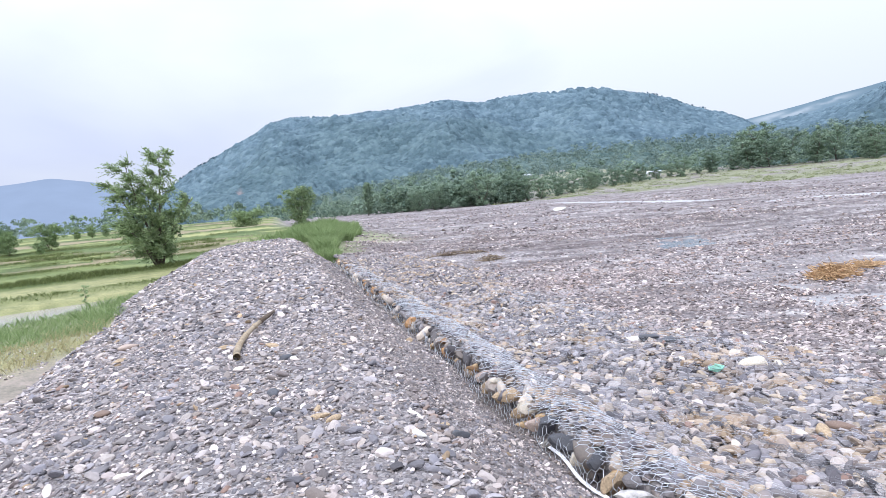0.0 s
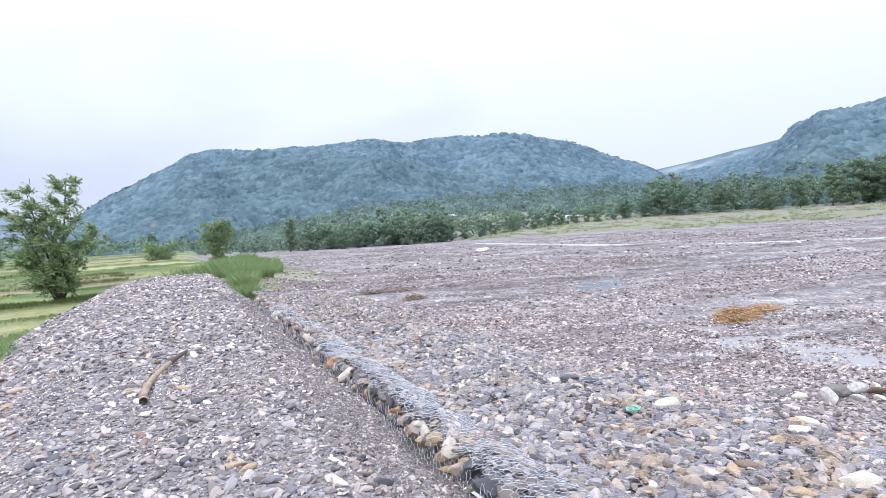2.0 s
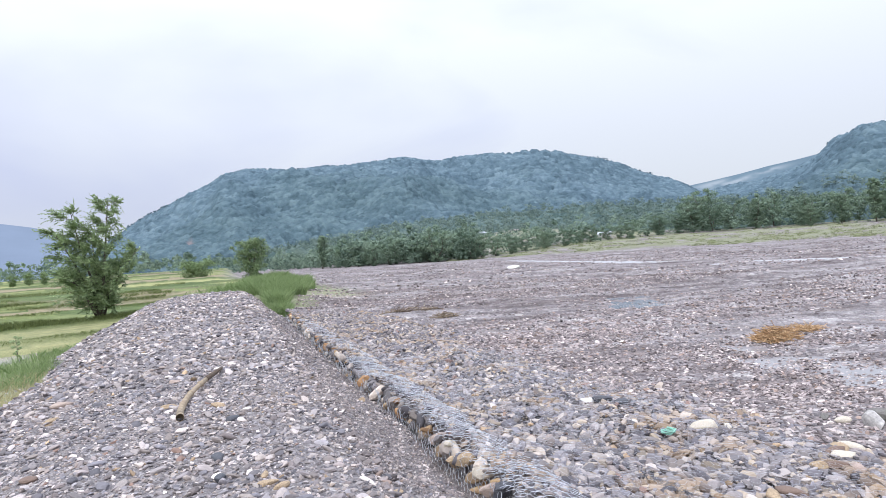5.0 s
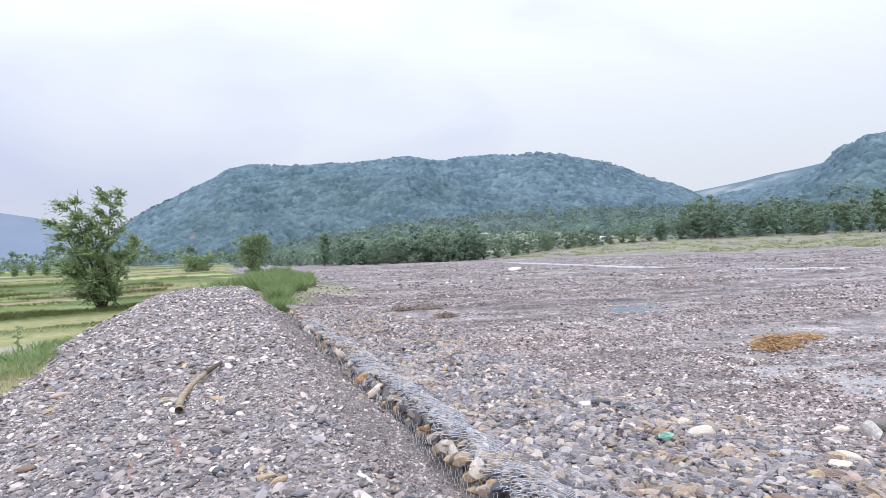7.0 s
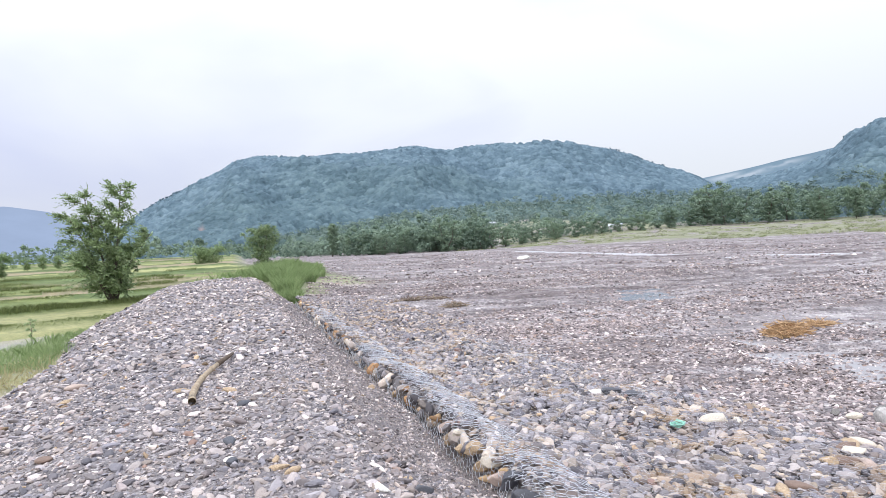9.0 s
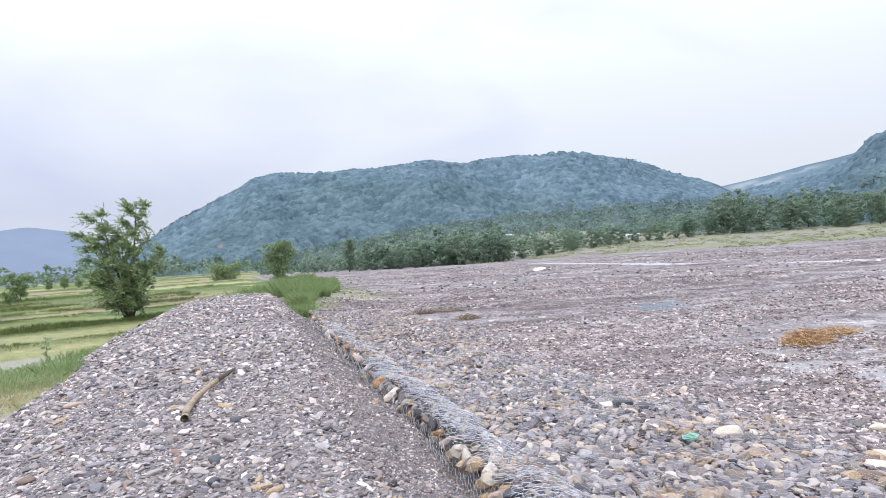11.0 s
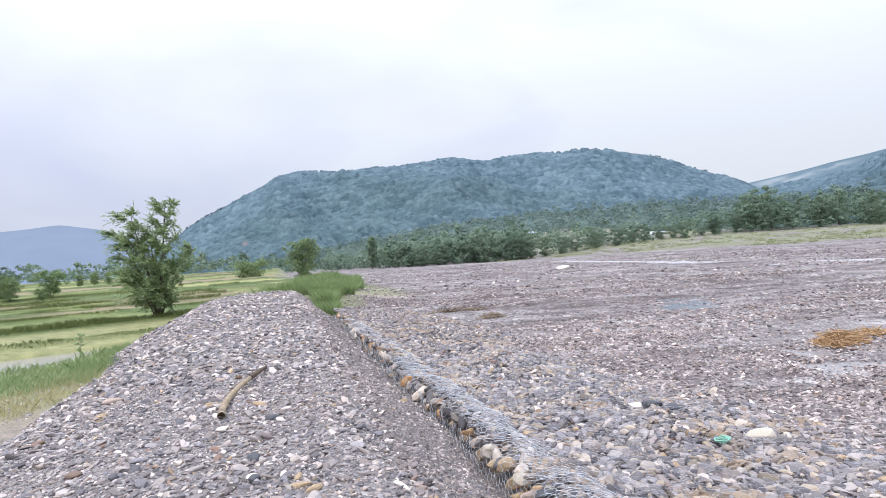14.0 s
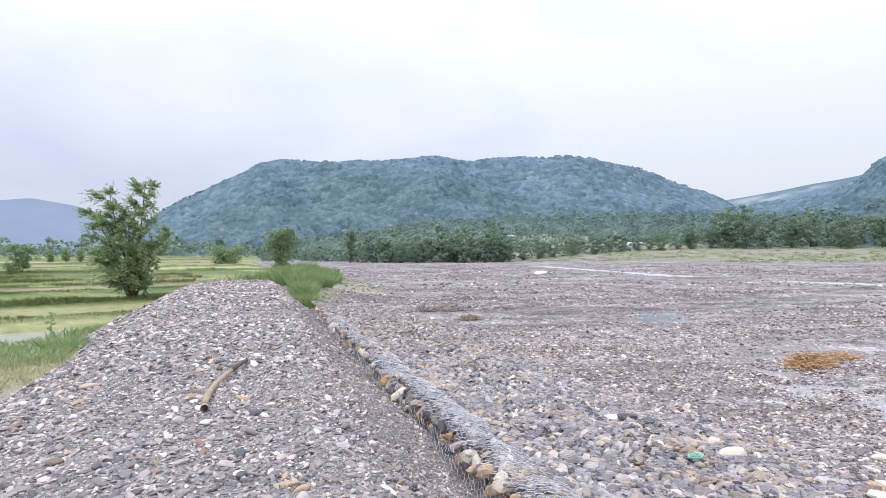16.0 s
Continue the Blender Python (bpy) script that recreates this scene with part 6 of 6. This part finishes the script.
def strap():
    """A flat white strap lying along the foot of the gabion."""
    bm = bmesh.new()
    rows = []
    for t in np.linspace(0, 1, 14):
        u, v = 2.13 - 0.01 * t + 0.02 * math.sin(7 * t), 5.10 - 1.75 * t
        z = max(float(heap_height(np.array([u]), np.array([v]))[0]), 0.1) + 0.05 + 0.012 * math.sin(9 * t)
        ring = []
        for du, dz in ((-0.013, 0.0), (0.013, 0.010), (0.013, 0.014), (-0.013, 0.004)):
            x, y = to_xy(u + du, v)
            ring.append(bm.verts.new((x, y, z + dz)))
        rows.append(ring)
    for a, b in zip(rows, rows[1:]):
        for k in range(4):
            bm.faces.new((a[k], a[(k + 1) % 4], b[(k + 1) % 4], b[k]))
    bm.faces.new(rows[0][::-1])
    bm.faces.new(rows[-1])
    return tagged(new("strap", bm_mesh("strap", bm, M_STRAP)), "white plastic strap at the foot of the gabion", "strap")


strap()


def stalk_heap(name, x, y, rx, ry, h, count, turn, mat, label, category, seed, thick=0.008):
    """A loose heap of stalks lying every way."""
    g = np.random.default_rng(seed)
    a, r = g.uniform(0, 2 * math.pi, count), np.sqrt(g.random(count))
    px, py = rx * r * np.cos(a), ry * r * np.sin(a)
    t = radians(turn)
    cx, cy = x + px * math.cos(t) - py * math.sin(t), y + px * math.sin(t) + py * math.cos(t)
    cz = ground_height(cx, cy) + 0.02 + h * (1 - r ** 2) * g.random(count)
    d = g.standard_normal((count, 3)) * np.array([1, 1, 0.28])
    d = d / np.linalg.norm(d, axis=1, keepdims=True) * g.uniform(0.10, 0.28, count)[:, None]
    c = np.stack([cx, cy, cz], -1)
    v, f = rods(c - d, c + d, thick)
    return tagged(new(name, np_mesh(name, v, f, mat)), label, category)


stalk_heap("straw_mat", 8.55, 14.65, 0.62, 0.40, 0.30, 430, 25, M_STRAW, "trampled heap of yellow straw on the river bed", "straw", 501, 0.008)
stalk_heap("straw_wisp", 9.75, 15.6, 0.85, 0.26, 0.14, 200, 28, M_STRAW, "thin wisp of yellow straw beside the heap", "straw", 502)
M_DRIFT = leaf_material("driftwood", (0.13, 0.095, 0.07), (0.33, 0.26, 0.18), 1.5, 0.0)
stalk_heap("driftwood", -0.35, 26.8, 1.3, 0.5, 0.15, 110, 10, M_DRIFT, "tangle of brown driftwood twigs on gravel", "driftwood", 503, 0.016)
stalk_heap("driftwood", 1.1, 25.6, 0.5, 0.3, 0.16, 60, 10, M_DRIFT, "small tangle of brown driftwood twigs", "driftwood", 504, 0.014)
stalk_heap("driftwood", -2.0, 23.4, 0.4, 0.25, 0.14, 50, 10, M_DRIFT, "small tangle of brown driftwood twigs", "driftwood", 505, 0.014)


def wood_block():
    bm = bmesh.new()
    z = ground_at(6.75, 7.7)
    tube(bm, [Vector((6.43, 7.86, z + 0.06)), Vector((6.50, 7.84, z + 0.085)), Vector((6.64, 7.78, z + 0.075)), Vector((6.78, 7.70, z + 0.085)), Vector((6.86, 7.67, z + 0.05))], [0.018, 0.042, 0.034, 0.044, 0.016], 9)
    return tagged(new("wood_chunk", bm_mesh("wood_chunk", bm, M_BAMBOO_DARK, True)), "short dark chunk of rotten wood on gravel", "wood")


wood_block()


def litter():
    """A crumpled scrap of blue plastic sheet."""
    g = np.random.default_rng(520)
    n = 9
    x0, y0 = 8.75, 9.75
    z = ground_at(x0, y0)
    U, V = np.meshgrid(np.linspace(-0.12, 0.12, n), np.linspace(-0.08, 0.08, n))
    Z = 0.03 + 0.07 * np.abs(fbm(U * 14, V * 14, 3, 7))
    top = np.stack([x0 + U, y0 + V, z + Z], -1).reshape(-1, 3)
    low = top - np.array([0, 0, 0.004])
    f = grid_faces(n, n)
    me = np_mesh("plastic_scrap", np.concatenate([top, low]), np.concatenate([f, f[:, ::-1] + n * n]), M_BLUE)
    return tagged(new("plastic_scrap", me), "crumpled scrap of blue plastic sheet by the puddle", "litter")


litter()


# ---- houses at the foot of the hills ----
M_WALL = plain("whitewashed_wall", (0.52, 0.52, 0.51), 0.8, 2, 0.08)
M_ROOF = plain("tin_roof", (0.46, 0.50, 0.54), 0.4, 3, 0.12)
M_DOOR = plain("dark_timber_door", (0.12, 0.10, 0.08), 0.7, 5, 0.2)


def house(az, r, w, d, h, turn, label):
    x, y, z = bearing(az, r, -0.15)
    root = new("house")
    root.matrix_basis = pose(x, y, z, 0, 0, turn)

    def box(name, x0, x1, y0, y1, z0, z1, mat):
        bm = bmesh.new()
        bmesh.ops.create_cube(bm, size=1.0, matrix=Matrix.Translation(((x0 + x1) / 2, (y0 + y1) / 2, (z0 + z1) / 2)) @ Matrix.Diagonal((x1 - x0, y1 - y0, z1 - z0, 1)))
        return part(name, bm_mesh(name, bm, mat), root)
    box("wall", -w / 2, w / 2, -d / 2, d / 2, 0, h, M_WALL)
    bm = bmesh.new()
    e, t = 0.5, 0.12
    prof = [(-d / 2 - e, h - 0.25), (0, h * 1.4), (d / 2 + e, h - 0.25), (d / 2 + e, h - 0.25 + t), (0, h * 1.4 + t), (-d / 2 - e, h - 0.25 + t)]
    ends = [[bm.verts.new((sx * (w / 2 + 0.4), a, b)) for a, b in prof] for sx in (-1, 1)]
    for k in range(6):
        bm.faces.new((ends[0][k], ends[0][(k + 1) % 6], ends[1][(k + 1) % 6], ends[1][k]))
    for q in ends:
        bm.faces.new((q[0], q[1], q[4], q[5]))
        bm.faces.new((q[1], q[2], q[3], q[4]))
    bmesh.ops.recalc_face_normals(bm, faces=bm.faces[:])
    part("roof", bm_mesh("roof", bm, M_ROOF), root, "pale tin roof")
    box("door", -0.5, 0.5, -d / 2 - 0.04, -d / 2 + 0.02, 0.1, 2.1, M_DOOR)
    for sx in (-1, 1):
        box("window", sx * w * 0.3 - 0.5, sx * w * 0.3 + 0.5, -d / 2 - 0.04, -d / 2 + 0.02, 1.1, 2.1, M_DOOR)
    return tagged(root, label, "house", "village houses")


house(6.3, 398, 4.6, 4.0, 1.9, -10, "small whitewashed house with a tin roof among trees")
house(17.1, 300, 5.5, 4.0, 1.7, -25, "low pale hut with a tin roof by the bank")
